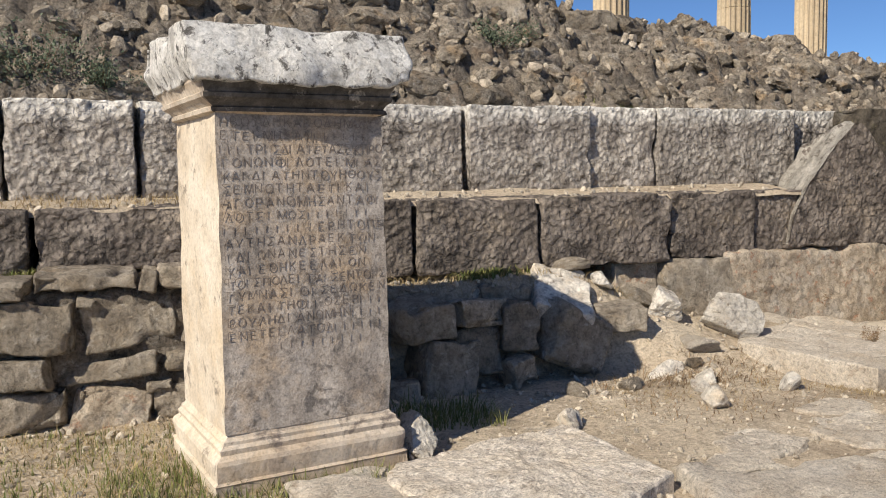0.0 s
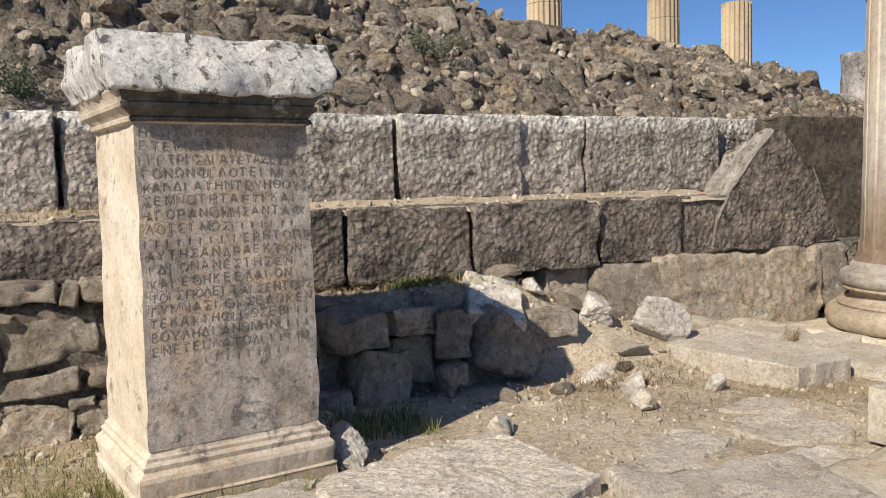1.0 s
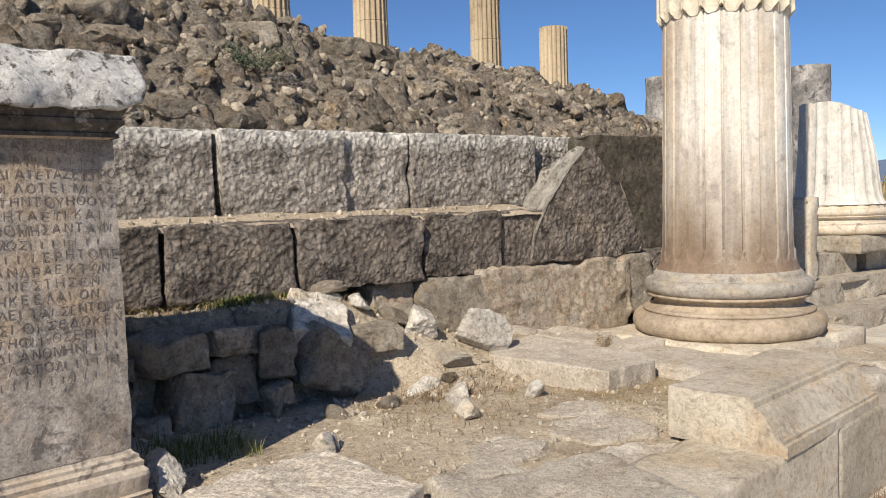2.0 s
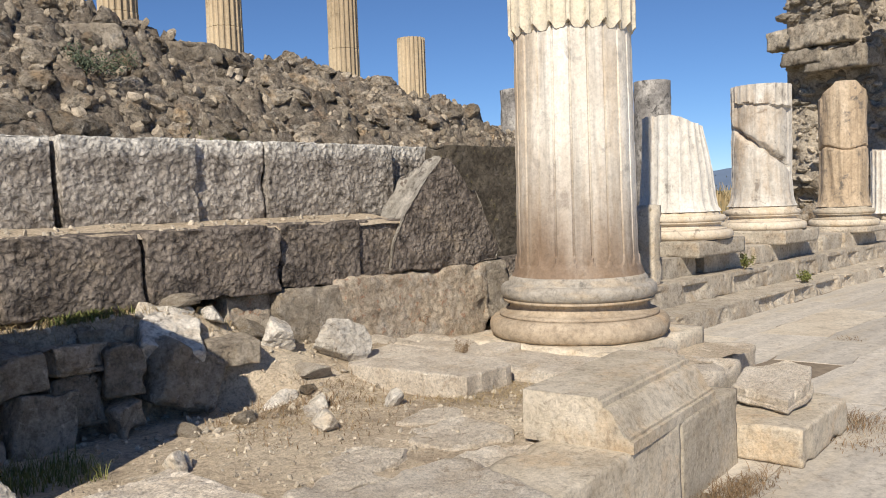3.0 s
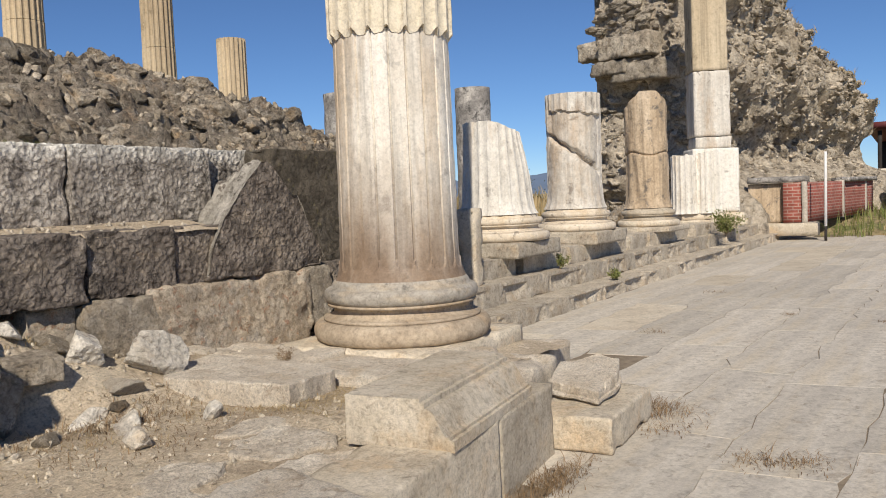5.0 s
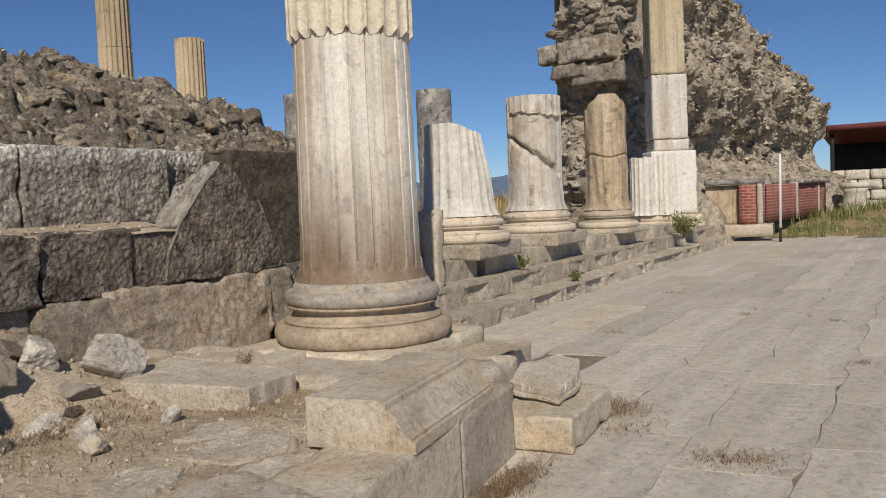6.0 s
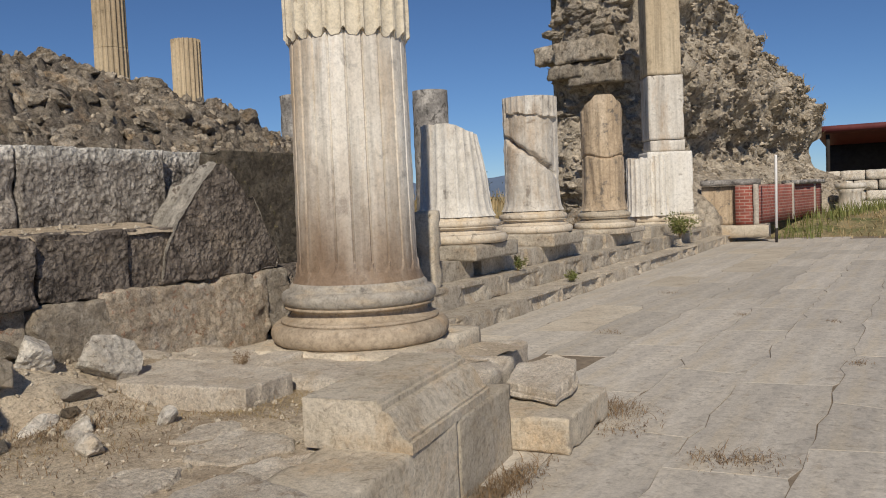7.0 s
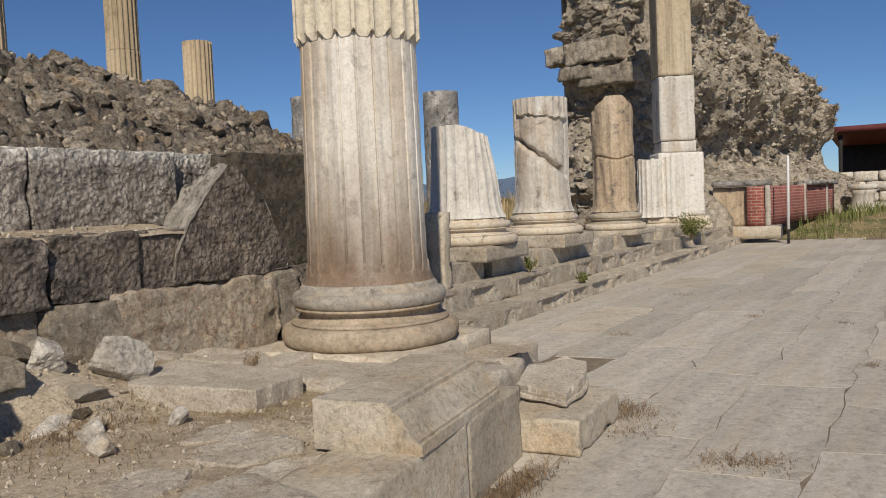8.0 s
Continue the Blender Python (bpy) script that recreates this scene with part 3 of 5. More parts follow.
    x, y = rnd.uniform(-1.2, 7.1), rnd.uniform(5.16, 6.45)
    s = rnd.choice([0.08, 0.10, 0.12, 0.14, 0.17, 0.21])
    if any((x - a) ** 2 + (y - b) ** 2 < (0.5 * (s + c)) ** 2 for a, b, c in spots):
        continue
    spots.append((x, y, s))
for x, y, s in spots:
    k = rnd.randrange(len(ROCKS))
    put("stone", ROCKS[k], MAT["fieldstone"], mound,
        turn(x, y, mound_z(x, y) - 0.20 * s, 25 + rnd.uniform(-14, 14), rnd.uniform(-16, 16), rnd.uniform(-25, 25), s * rnd.uniform(1.5, 2.6), s * rnd.uniform(1.0, 1.6), s * rnd.uniform(0.8, 1.25)))
# a course of larger broken stones high on the bank
for i, (x, y, w, h) in enumerate([(-1.15, 5.82, 0.40, 0.17), (-0.72, 5.84, 0.34, 0.18), (-0.36, 5.80, 0.30, 0.17), (-0.02, 5.84, 0.36, 0.20), (0.40, 5.82, 0.46, 0.20), (0.95, 5.86, 0.40, 0.17), (1.60, 5.90, 0.44, 0.20), (2.75, 6.02, 0.52, 0.20), (3.6, 6.1, 0.50, 0.17)]):
    me = block_mesh("stone", w, 0.34, h, 640 + i, 0.016, 0.04, 0.016, 6, 0.05, 0.06, lump=0.03, lump_freq=12)
    put("stone", me, MAT["wallstone"], mound, pose(x, y, mound_z(x, y - 0.12) - 0.03, rnd.uniform(-6, 10), rnd.uniform(-6, 6), rnd.uniform(-14, 14)))
placed = []
for _ in range(2600):
    x, y = rnd.uniform(-2.5, 7.5), rnd.uniform(5.12, 6.8)
    s = rnd.choice([0.02, 0.026, 0.034, 0.045, 0.06, 0.08])
    placed.append((rnd.randrange(8), turn(x, y, mound_z(x, y) - 0.12 * s, rnd.uniform(0, 360), rnd.uniform(0, 360), rnd.uniform(0, 360), s * 1.6, s * 1.2, s)))
put("small_rubble", joined("small_rubble", ROCKS_LOW, placed), MAT["rubble_joined"], mound, kind="stuff")

# ---------- rough stone retaining wall behind the pedestal ----------
stone_wall = thing("stone_retaining_wall", pose(0, 0, 0), "low dry-stone retaining wall of rough grey-brown stones", "wall")
put("earth_backing", block_mesh("earth_backing", 3.3, 0.2, 0.66, 70, 0.04, 0.05, 0.02, 6, 0.0), MAT["mound_earth"], stone_wall, pose(-0.4, 4.195, 0.36))
BEDDED = [  # x from, x to, z from, z to, tilt
    (-0.66, -0.385, 1.00, 1.09, 2), (-0.35, 0.065, 1.02, 1.10, -1), (0.075, 0.15, 0.99, 1.10, 12), (0.16, 0.36, 1.00, 1.12, 4), (0.4, 0.8, 1.0, 1.1, 0),
    (-0.78, -0.19, 0.745, 0.985, 1), (-0.165, 0.24, 0.745, 0.985, -3), (0.27, 0.6, 0.74, 0.98, 2), (0.63, 1.0, 0.73, 0.98, 0), (-0.19, -0.10, 0.955, 1.005, 8),
    (-0.72, -0.285, 0.595, 0.725, 0), (-0.275, 0.165, 0.60, 0.715, -4), (0.19, 0.34, 0.60, 0.72, 5), (0.37, 0.9, 0.58, 0.72, 0), (0.10, 0.22, 0.555, 0.595, -6),
    (-0.70, -0.26, 0.40, 0.585, 0), (-0.245, 0.085, 0.39, 0.585, 5), (0.12, 0.5, 0.38, 0.56, 0), (0.53, 1.0, 0.38, 0.56, 0),
    (-1.3, -0.80, 0.40, 0.60, 0), (-1.3, -0.80, 0.62, 0.95, 0), (-1.25, -0.70, 0.98, 1.08, 0)]
for i, (a, b, c, d, tilt) in enumerate(BEDDED):
    taper, slant = 0.35 * noise.noise(Vector((i * 1.7, 0.3, 0))), 0.5 * noise.noise(Vector((i * 2.3, 5.3, 0)))

    def uneven(v, w=b - a, h=d - c, k=taper, q=slant):
        return Vector((v.x + q * v.z * 0.6, v.y, v.z * (1 + k * v.x / w * 1.6)))
    me = block_mesh("stone", b - a, 0.30, d - c, 71 + i, 0.012, min(0.018, (d - c) * 0.2), 0.012, 7, 0.05, 0.045, lump=0.022, lump_freq=20, depth_step=0.03, shape=uneven)
    put("stone", me, MAT["brick_earth" if i == 16 else "wallstone"], stone_wall, pose((a + b) / 2, 4.03 + 0.15 + rnd.uniform(-0.03, 0.03), c, rnd.uniform(-3, 3), tilt, rnd.uniform(-4, 4)))
HEAP = [  # x, y, z, size xyz, tilt
    (1.14, 4.02, 0.44, 0.26, 0.30, 0.24, 3), (1.16, 4.06, 0.66, 0.24, 0.28, 0.12, -6), (1.43, 4.03, 0.685, 0.34, 0.32, 0.19, -5), (1.50, 3.98, 0.38, 0.30, 0.30, 0.32, 8),
    (1.79, 3.98, 0.44, 0.29, 0.30, 0.28, -8), (1.72, 4.10, 0.72, 0.30, 0.34, 0.15, 4), (1.97, 4.04, 0.56, 0.20, 0.30, 0.28, 10), (2.00, 3.90, 0.42, 0.15, 0.20, 0.16, -14),
    (2.24, 4.06, 0.47, 0.36, 0.36, 0.34, 24), (1.95, 4.22, 0.80, 0.30, 0.26, 0.10, 0), (1.36, 4.22, 0.80, 0.34, 0.26, 0.11, 0), (1.30, 3.94, 0.36, 0.18, 0.2, 0.16, 0)]
for i, (x, y, z, w, d, h, tilt) in enumerate(HEAP):
    me = block_mesh("stone", w, d, h, 101 + i, 0.013, 0.022, 0.014, 6, 0.07, 0.085, lump=0.030, lump_freq=10)
    put("stone", me, MAT["wallstone"], stone_wall, pose(x, y + 0.08, z - 0.02, rnd.uniform(-8, 4), tilt, rnd.uniform(-15, 15)))

# ---------- stepped platform ----------
platform = thing("stepped_platform", pose(0, 0, 0), "three worn marble steps along a paved street", "steps", kind="structure")
for row, (y0, z0, h, depth, a) in enumerate([(4.30, -0.02, 0.23, 0.55, 6.4), (4.72, 0.19, 0.28, 0.5, 6.6)]):
    x = a
    i = 0
    while x < 25.2:
        w = rnd.uniform(1.2, 2.1)
        def spalled(v, k=row * 17 + i * 1.9):
            """Patches of the riser have flaked away under the nosing."""
            if v.y < 0:
                n_ = max(0.0, noise.noise(Vector((v.x * 1.5 + k * 3.1, k, 0))) + 0.02 + 0.18 * noise.noise(Vector((v.x * 7 + k, v.z * 9, 0))))
                v = Vector((v.x, v.y + min(0.06, 0.18 * n_) * smoothstep(0.085, 0.065, v.z) * smoothstep(-0.14, -0.02, v.z), v.z))
            return v
        me = block_mesh("step_block", w - 0.004, depth, h, 140 + row * 40 + i, 0.025, 0.006, 0.004, 6, 0.018, shape=spalled, depth_step=0.06)
        me.shade_flat()
        put("step_block", me, MAT["step_stone"], platform, pose(x + w / 2, y0 + depth / 2 + rnd.uniform(-0.02, 0.02) + 0.018 * (x - 8), z0 + rnd.uniform(-0.012, 0.008), 0, 0, 1.0))
        x += w
        i += 1
put("platform_fill", block_mesh("platform_fill", 19.5, 3.4, 0.62, 190, 0.4, 0.03, 0.02, 2, 0.0), MAT["soil"], platform, pose(15.6, 6.9, -0.05))
x = 8.2
i = 0
while x < 21.5:
    w = rnd.uniform(0.9, 1.5)
    me = block_mesh("stylobate_block", w - 0.006, 0.9, 0.27, 195 + i, 0.03, 0.008, 0.006, 6, 0.025, depth_step=0.06)
    me.shade_flat()
    put("stylobate_block", me, MAT["step_stone"], platform, pose(x + w / 2, 5.42 + rnd.uniform(-0.06, 0.06) + 0.012 * (x - 10), 0.445, 0, 0, rnd.uniform(-1, 1)))
    x += w + (0.0 if i % 3 else 0.25)
    i += 1

# ---------- street paving ----------
pavement = thing("pavement", pose(0, 0, 0), "street of large worn grey marble paving slabs", "pavement", kind="structure")
put("bedding", block_mesh("bedding", 34, 11.6, 0.3, 230, 1.0, 0.02, 0.0004, 1, 0.0), MAT["joint"], pavement, pose(9.5, -1.35, -0.2945))


def paver_mesh(pts, h=0.10, bevel=0.0015):
    c = Vector((sum(p[0] for p in pts) / len(pts), sum(p[1] for p in pts) / len(pts), 0))
    ring = lambda inset, z: [tuple((Vector((p[0], p[1], 0)) + (c - Vector((p[0], p[1], 0))).normalized() * inset) + Vector((0, 0, z))) for p in pts]
    k = len(pts)
    verts = ring(0.005, -h) + ring(0.005, -bevel) + ring(0.005 + bevel * 1.5, 0)
    faces = [tuple(range(2 * k, 3 * k))]
    for lvl in (0, 1):
        for i in range(k):
            j = (i + 1) % k
            faces.append((lvl * k + i, lvl * k + j, (lvl + 1) * k + j, (lvl + 1) * k + i))
    return mesh_from("paving_slab", verts, faces, False)


def jit(x, y, a=0.09):
    return (x + a * noise.noise(Vector((x * 3.3, y * 2.7, 4))), y + a * noise.noise(Vector((x * 2.9, y * 3.7, 9))))


def edge_run(x0, x1, y):
    """Points along a bed joint, at stations that both neighbours share."""
    k0, k1 = math.ceil((x0 + 0.06) / 0.3), math.floor((x1 - 0.06) / 0.3)
    return [(x0, y)] + [(k * 0.3, y) for k in range(k0, k1 + 1)] + [(x1, y)]


rows_y = [-6.2, -5.2, -4.2, -3.2, -2.3, -1.5, -0.75, -0.1, 0.5, 1.15, 1.75, 2.45, 3.05, 3.7, 4.28]
rnd_p = random.Random(21)
for y0, y1 in zip(rows_y, rows_y[1:]):
    x = -6.0 + rnd_p.uniform(0, 0.8)
    tilt = 0.0
    while x < 24.6:
        w = rnd_p.uniform(0.8, 2.6) if y0 > -2 else rnd_p.uniform(1.5, 2.8)
        last_tilt, tilt = tilt, 0.14 * rnd_p.uniform(-1, 1)
        raw = edge_run(x, x + w, y0) + edge_run(x + last_tilt, x + w + tilt, y1)[::-1]
        cx, cy = x + w / 2, (y0 + y1) / 2
        x += w
        if cx < 4.3 and cy > kerb_y(cx) - 0.15 or cx < 6.7 and cy > 2.7:
            continue
        pts = [jit(px, py + 0.018 * (px - 8) * smoothstep(2.0, 4.2, py)) for px, py in raw]
        me = paver_mesh([(px - cx, py - cy) for px, py in pts])
        tan = rnd_p.random() < (0.40 if cy > 2.2 else 0.04)
        put("paving_slab", me, MAT["paver_tan" if tan else "paver"], pavement, pose(cx, cy, 0.012 + rnd_p.uniform(-0.0006, 0.0006), rnd_p.uniform(-0.03, 0.03), rnd_p.uniform(-0.02, 0.02), 0))


# ---------- kerb blocks along the terrace ----------
kerb = thing("terrace_kerb", pose(0, 0, 0), "row of cut grey marble kerb blocks edging the terrace", "kerb", kind="structure")
for i, (a, b) in enumerate([(-4, -2.4), (-2.38, -0.8), (-0.78, 0.75), (0.77, 2.2), (2.205, 3.62), (3.625, 4.42)]):
    me = block_mesh("kerb_block", b - a, 0.42, 0.44, 260 + i, 0.025, 0.007, 0.004, 6, 0.008)
    mid = (a + b) / 2
    put("kerb_block", me, MAT["plinth"], kerb, pose(mid, kerb_y(mid) + 0.21, -0.02, 0, 0, 7.4))

# ---------- inscribed pedestal ----------
def profile_box(name, w, d, prof, seed, step=0.03, amp=0.003, chip=0.012):
    """A moulded block: prof is a list of (outset, z) from the bottom up, swept round a w x d core."""
    per = []
    nx, ny = max(2, round(w / step)), max(2, round(d / step))
    for i in range(nx):
        per.append((-1 + 2 * i / nx, -1))
    for i in range(ny):
        per.append((1, -1 + 2 * i / ny))
    for i in range(nx):
        per.append((1 - 2 * i / nx, 1))
    for i in range(ny):
        per.append((-1, 1 - 2 * i / ny))
    k = len(per)
    off = Vector((seed * 3.3, seed * 1.9, seed * 4.7))
    verts = []
    for o, z in prof:
        for u, v in per:
            x, y = u * (w / 2 + o), v * (d / 2 + o)
            p = Vector((x, y, z))
            nr = Vector((u if abs(u) == 1 else 0, v if abs(v) == 1 else 0, 0)).normalized()
            corner = math.exp(-(min(1 - abs(u), 1 - abs(v)) if abs(u) != abs(v) else 0) * 0 - min(abs(1 - abs(u)) * w / 2 + abs(1 - abs(v)) * d / 2, 9) / 0.03)
            c = max(0.0, noise.noise(p * 6 + off) + 0.1) * corner
            q = p + nr * (amp * fbm(p * 9 + off, 3) - c * chip * 2)
            verts.append(tuple(q))
    faces = []
    for j in range(len(prof) - 1):
        for i in range(k):
            a, b = j * k + i, j * k + (i + 1) % k
            faces.append((a, b, b + k, a + k))
    faces.append(tuple(range(k))[::-1])
    faces.append(tuple(range((len(prof) - 1) * k, len(prof) * k)))
    return mesh_from(name, verts, faces, False)


PED_TURN = 8.5
PED_W, PED_D = 0.635, 0.60
ped_m = pose(0.32, 2.97, 0.40, 0, 0, PED_TURN) @ pose(PED_W / 2, PED_D / 2, 0)
pedestal = thing("inscribed_pedestal", ped_m, "tall weathered marble pedestal with a carved Greek inscription", "pedestal")
base_prof = [(0.035, -0.06), (0.038, 0.05), (0.040, 0.055), (0.032, 0.062), (0.034, 0.12), (0.030, 0.135), (0.018, 0.15), (0.020, 0.168), (0.012, 0.180), (0.012, 0.192), (0.004, 0.20), (0.0, 0.215)]
base_prof = [(o * 1.45, z) for o, z in base_prof]


def front_darkened(me, front_mat):
    """The front gets its own material: stained, and darkened for the grazing light."""
    me.materials.append(MAT["moulding"])
    me.materials.append(MAT[front_mat])
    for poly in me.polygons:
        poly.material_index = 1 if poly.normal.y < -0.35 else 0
    return me


put("base_moulding", front_darkened(profile_box("base_moulding", PED_W, PED_D, base_prof, 3, 0.02, 0.004, 0.02), "base_front"), MAT["moulding"], pedestal, None, "moulded cream marble base")
shaft_prof = [(0.0, z) for z in steps_between(0.213, 1.335, 0.03)]
shaft_prof = [(0.004 - 0.010 * (z - 0.2), z) for o, z in shaft_prof]
shaft_me = profile_box("shaft", PED_W, PED_D, shaft_prof, 4, 0.02, 0.0035, 0.012)
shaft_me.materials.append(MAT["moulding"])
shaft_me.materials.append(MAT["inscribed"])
# front polygons: brown stain plus painted shade; the other sides stay cream
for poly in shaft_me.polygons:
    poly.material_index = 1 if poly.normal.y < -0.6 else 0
shaft = put("shaft", shaft_me, MAT["moulding"], pedestal, None, "marble block carved with Greek lines, its front stained and shade-darkened")
neck_prof = [(-0.006, 1.325), (0.014, 1.332), (0.016, 1.346), (0.010, 1.350), (0.024, 1.366), (0.040, 1.378), (0.043, 1.392), (0.036, 1.397), (0.040, 1.410), (0.048, 1.425), (0.054, 1.435), (0.054, 1.47)]
neck_me = profile_box("cornice", PED_W, PED_D, neck_prof, 5, 0.02, 0.004, 0.03)
# the overhang's shade is in both colours, on the front with dark lichen
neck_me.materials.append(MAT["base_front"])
neck_me.materials.append(MAT["crust_in_shade"])
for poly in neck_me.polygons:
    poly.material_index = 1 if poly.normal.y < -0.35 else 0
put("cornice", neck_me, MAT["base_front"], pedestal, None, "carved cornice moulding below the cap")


def cap_shape(v):
    """The broken cap: flat top, front split away on a slant, its underside hollowed into a cavetto on the sound sides."""
    under = smoothstep(0.02, -0.09, v.z)
    front = smoothstep(-0.20, -0.37, v.y)
    ragged = noise.noise(Vector((v.x * 4.2, 2.2, 0.4))) + 0.5 * noise.noise(Vector((v.x * 11, 2.2, 0.4)))
    x, y, z = v.x, v.y, v.z
    side = smoothstep(0.22, 0.40, abs(v.x))
    x -= math.copysign(0.030 * under * under * side * (1 - 0.5 * front), v.x)
    z -= front * under * (0.012 + 0.035 * ragged) * smoothstep(-0.36, -0.15, v.x)
    # the front leans back towards the top and swells in the middle
    y += 0.075 * front * smoothstep(-0.06, 0.10, v.z) - 0.018 * front * math.exp(-((v.x - 0.05) / 0.22) ** 2) * (1 - under)
    y += front * 0.03 * noise.noise(Vector((v.x * 5, v.z * 7, 3)))
    # a corner knocked off at the far end
    if v.x > 0.28:
        z += 0.05 * under * smoothstep(0.28, 0.41, v.x)
    return Vector((x, y, z))


me = block_mesh("cap", PED_W + 0.19, PED_D + 0.15, 0.20, 7, 0.011, 0.010, 0.006, 8, 0.022, 0.004, shape=cap_shape, lump=0.010, lump_freq=22)
put("cap", me, MAT["cap"], pedestal, pose(0.0, -0.008, 1.430), "broken white marble cap with grey lichen")

LINES = ["ΗΒΟΥΛΗΚΑΙΟΔΗΜΟΣ", "ΕΤΕΙΜΗΣΑΝ------", "---ΤΡΙΣΔΙΑΤΕΤΑΣΕΚΠΡΟ", "ΓΟΝΩΝΦΙΛΟΤΕΙΜΙΑΣ", "ΚΑΙΔΙΑΤΗΝΤΟΥΗΘΟΥΣ", "ΣΕΜΝΟΤΗΤΑΕΤΙΚΑΙ", "ΑΓΟΡΑΝΟΜΗΣΑΝΤΑΦΙ", "ΛΟΤΕΙΜΩΣ-------", "--------ΙΕΡΗΤΟΠΕ", "ΑΥΤΗΣΑΝΔΡΑΕΚΤΩΝ", "ΙΔΙΩΝΑΝΕΣΤΗΣΕΝ",
         "ΚΑΙΕΘΗΚΕΕΛΑΙΟΝ", "ΤΟΙΣΠΟΛΕΙΤΑΙΣΕΝΤΟΙΣ", "ΓΥΜΝΑΣΙΟΙΣΕΔΩΚΕΝ", "ΤΕΚΑΙΤΗΦΙ-ΟΣΕΒ---", "ΒΟΥΛΗΔΙΑΝΟΜΗΝ----", "ΕΝΕΤΕΙΛΑΤΟΔ------", "     ---------"]


GLYPHS = {}


def glyph_mesh(ch, height):
    """One thin carved letter, its left foot at the origin."""
    if ch not in GLYPHS:
        cu = bpy.data.curves.new("letter", "FONT")
        cu.body = ch
        cu.size = height / 0.72
        cu.offset = -0.0010
        cu.extrude = 0.0006
        cu.resolution_u = 2
        tmp = bpy.data.objects.new("letter", cu)
        GLYPHS[ch] = bpy.data.meshes.new_from_object(tmp)
        bpy.data.objects.remove(tmp)
    return GLYPHS[ch]


def stroke_mesh():
    v = [(0, 0, -0.001), (0.002, 0, -0.001), (0.002, 0.026, -0.001), (0, 0.026, -0.001), (0, 0, 0.0006), (0.002, 0, 0.0006), (0.002, 0.026, 0.0006), (0, 0.026, 0.0006)]
    return mesh_from("carved_stroke", v, [(4, 5, 6, 7), (0, 1, 5, 4), (1, 2, 6, 5), (2, 3, 7, 6), (3, 0, 4, 7)], False)


front = -PED_D / 2
STROKE = stroke_mesh()
rnd_l = random.Random(8)
for i, line in enumerate(LINES):
    z = 1.283 - i * 0.0462
    lean = 0.010 * (z - 0.2) - 0.004
    for k, ch in enumerate(line):
        if ch == " ":
            continue
        x = -PED_W / 2 + 0.016 + 0.61 * k / max(len(line), 16)
        m = pose(x, front + lean - 0.0018, z + rnd_l.uniform(-0.0015, 0.0015), 90, rnd_l.uniform(-2, 2), 0)
        if ch == "-":
            put("carved_stroke", STROKE, MAT["letter"], shaft, m)
        else:
            put("carved_letter", glyph_mesh(ch, 0.033), MAT["letter"], shaft, m)


# ---------- columns ----------
def turned(name, prof, flutes=0, flute_depth=0.0, fillet=0.2, seed=0, amp=0.003, seg=96, top=None, panel=False, fade=0.0, bottom=None, carve=None, plain=None):
    """A turned shaft from (radius, z) pairs, with flutes if asked; top(u) lowers the upper rim at angle u for broken tops."""
    n = flutes * 12 if flutes else seg
    off = Vector((seed * 2.1, seed * 1.1, seed * 3.7))
    verts = []
    z_hi, z_lo = prof[-1][1], prof[0][1]
    for r, z in prof:
        for i in range(n):
            a = 2 * math.pi * i / n
            rr = r
            zz = z
            if flutes:
                t = (i % 12) / 12
                if panel:
                    # flat facets with sunk joints, ending in round tongues above the flare
                    tongue = z_lo + 0.055 + 0.075 * (2 * t - 1) ** 4
                    cutin = smoothstep(tongue, tongue + 0.025, z)
                    rr -= cutin * (flute_depth * (1.15 if i % 12 == 0 else 0.25 * abs(t - 0.54) ** 2) + 0.010)
                    t = -1
                t = (t - fillet / 2) / (1 - fillet)
                if 0 < t < 1:
                    k = math.sqrt(max(0.0, 1 - (2 * t - 1) ** 2))
                    ends = min(smoothstep(z_lo, z_lo + 0.07, z) if fade else 1.0, 1.0)
                    rr -= flute_depth * k * ends * (1.0 - plain(a, z) if plain else 1.0)
            if carve:
                rr -= carve(a, z)
            if bottom and z == z_lo:
                zz = z + bottom(a)
            if top:
                lim = top(a)
                if zz > lim:
                    rr *= max(0.0, 1 - 0.02 * (zz - lim)) if zz < lim + 0.02 else 1.0
                    zz = lim + 0.02 * (zz - lim)
            p = Vector((math.cos(a) * rr, math.sin(a) * rr, zz))
            dirv = Vector((math.cos(a), math.sin(a), 0))
            wear = max(0.0, noise.noise(p * 2.3 + off) - 0.35) * 3 * amp
            p += dirv * (amp * fbm(p * 7 + off, 3) - wear)
            verts.append(tuple(p))
    faces = []
    for j in range(len(prof) - 1):
        for i in range(n):
            a, b = j * n + i, j * n + (i + 1) % n
            faces.append((a, b, b + n, a + n))
    c = len(verts)
    top_z = sum(v[2] for v in verts[-n:]) / n
    verts.append((0, 0, top_z + 0.004))
    last = (len(prof) - 1) * n
    faces += [(last + i, last + (i + 1) % n, c) for i in range(n)]
    verts.append((0, 0, prof[0][1]))
    faces += [((i + 1) % n, i, c + 1) for i in range(n)]
    me = mesh_from(name, verts, faces, False)
    if not flutes:
        me.polygons.foreach_set("use_smooth", [True] * len(me.polygons))
    return me


def arc(r0, z0, r1, z1, bulge, n=8):
    """Half-round profile from (r0, z0) to (r1, z1)."""
    out = []
    for i in range(n + 1):
        t = i / n
        s = math.sin(math.pi * t)
        out.append((r0 + (r1 - r0) * t + bulge * s, z0 + (z1 - z0) * (0.5 - 0.5 * math.cos(math.pi * t))))
    return out


def attic_base(parent, mats, R, z0, h, seed):
    """Lower torus, scotia and upper torus, each a part; R is the shaft radius."""
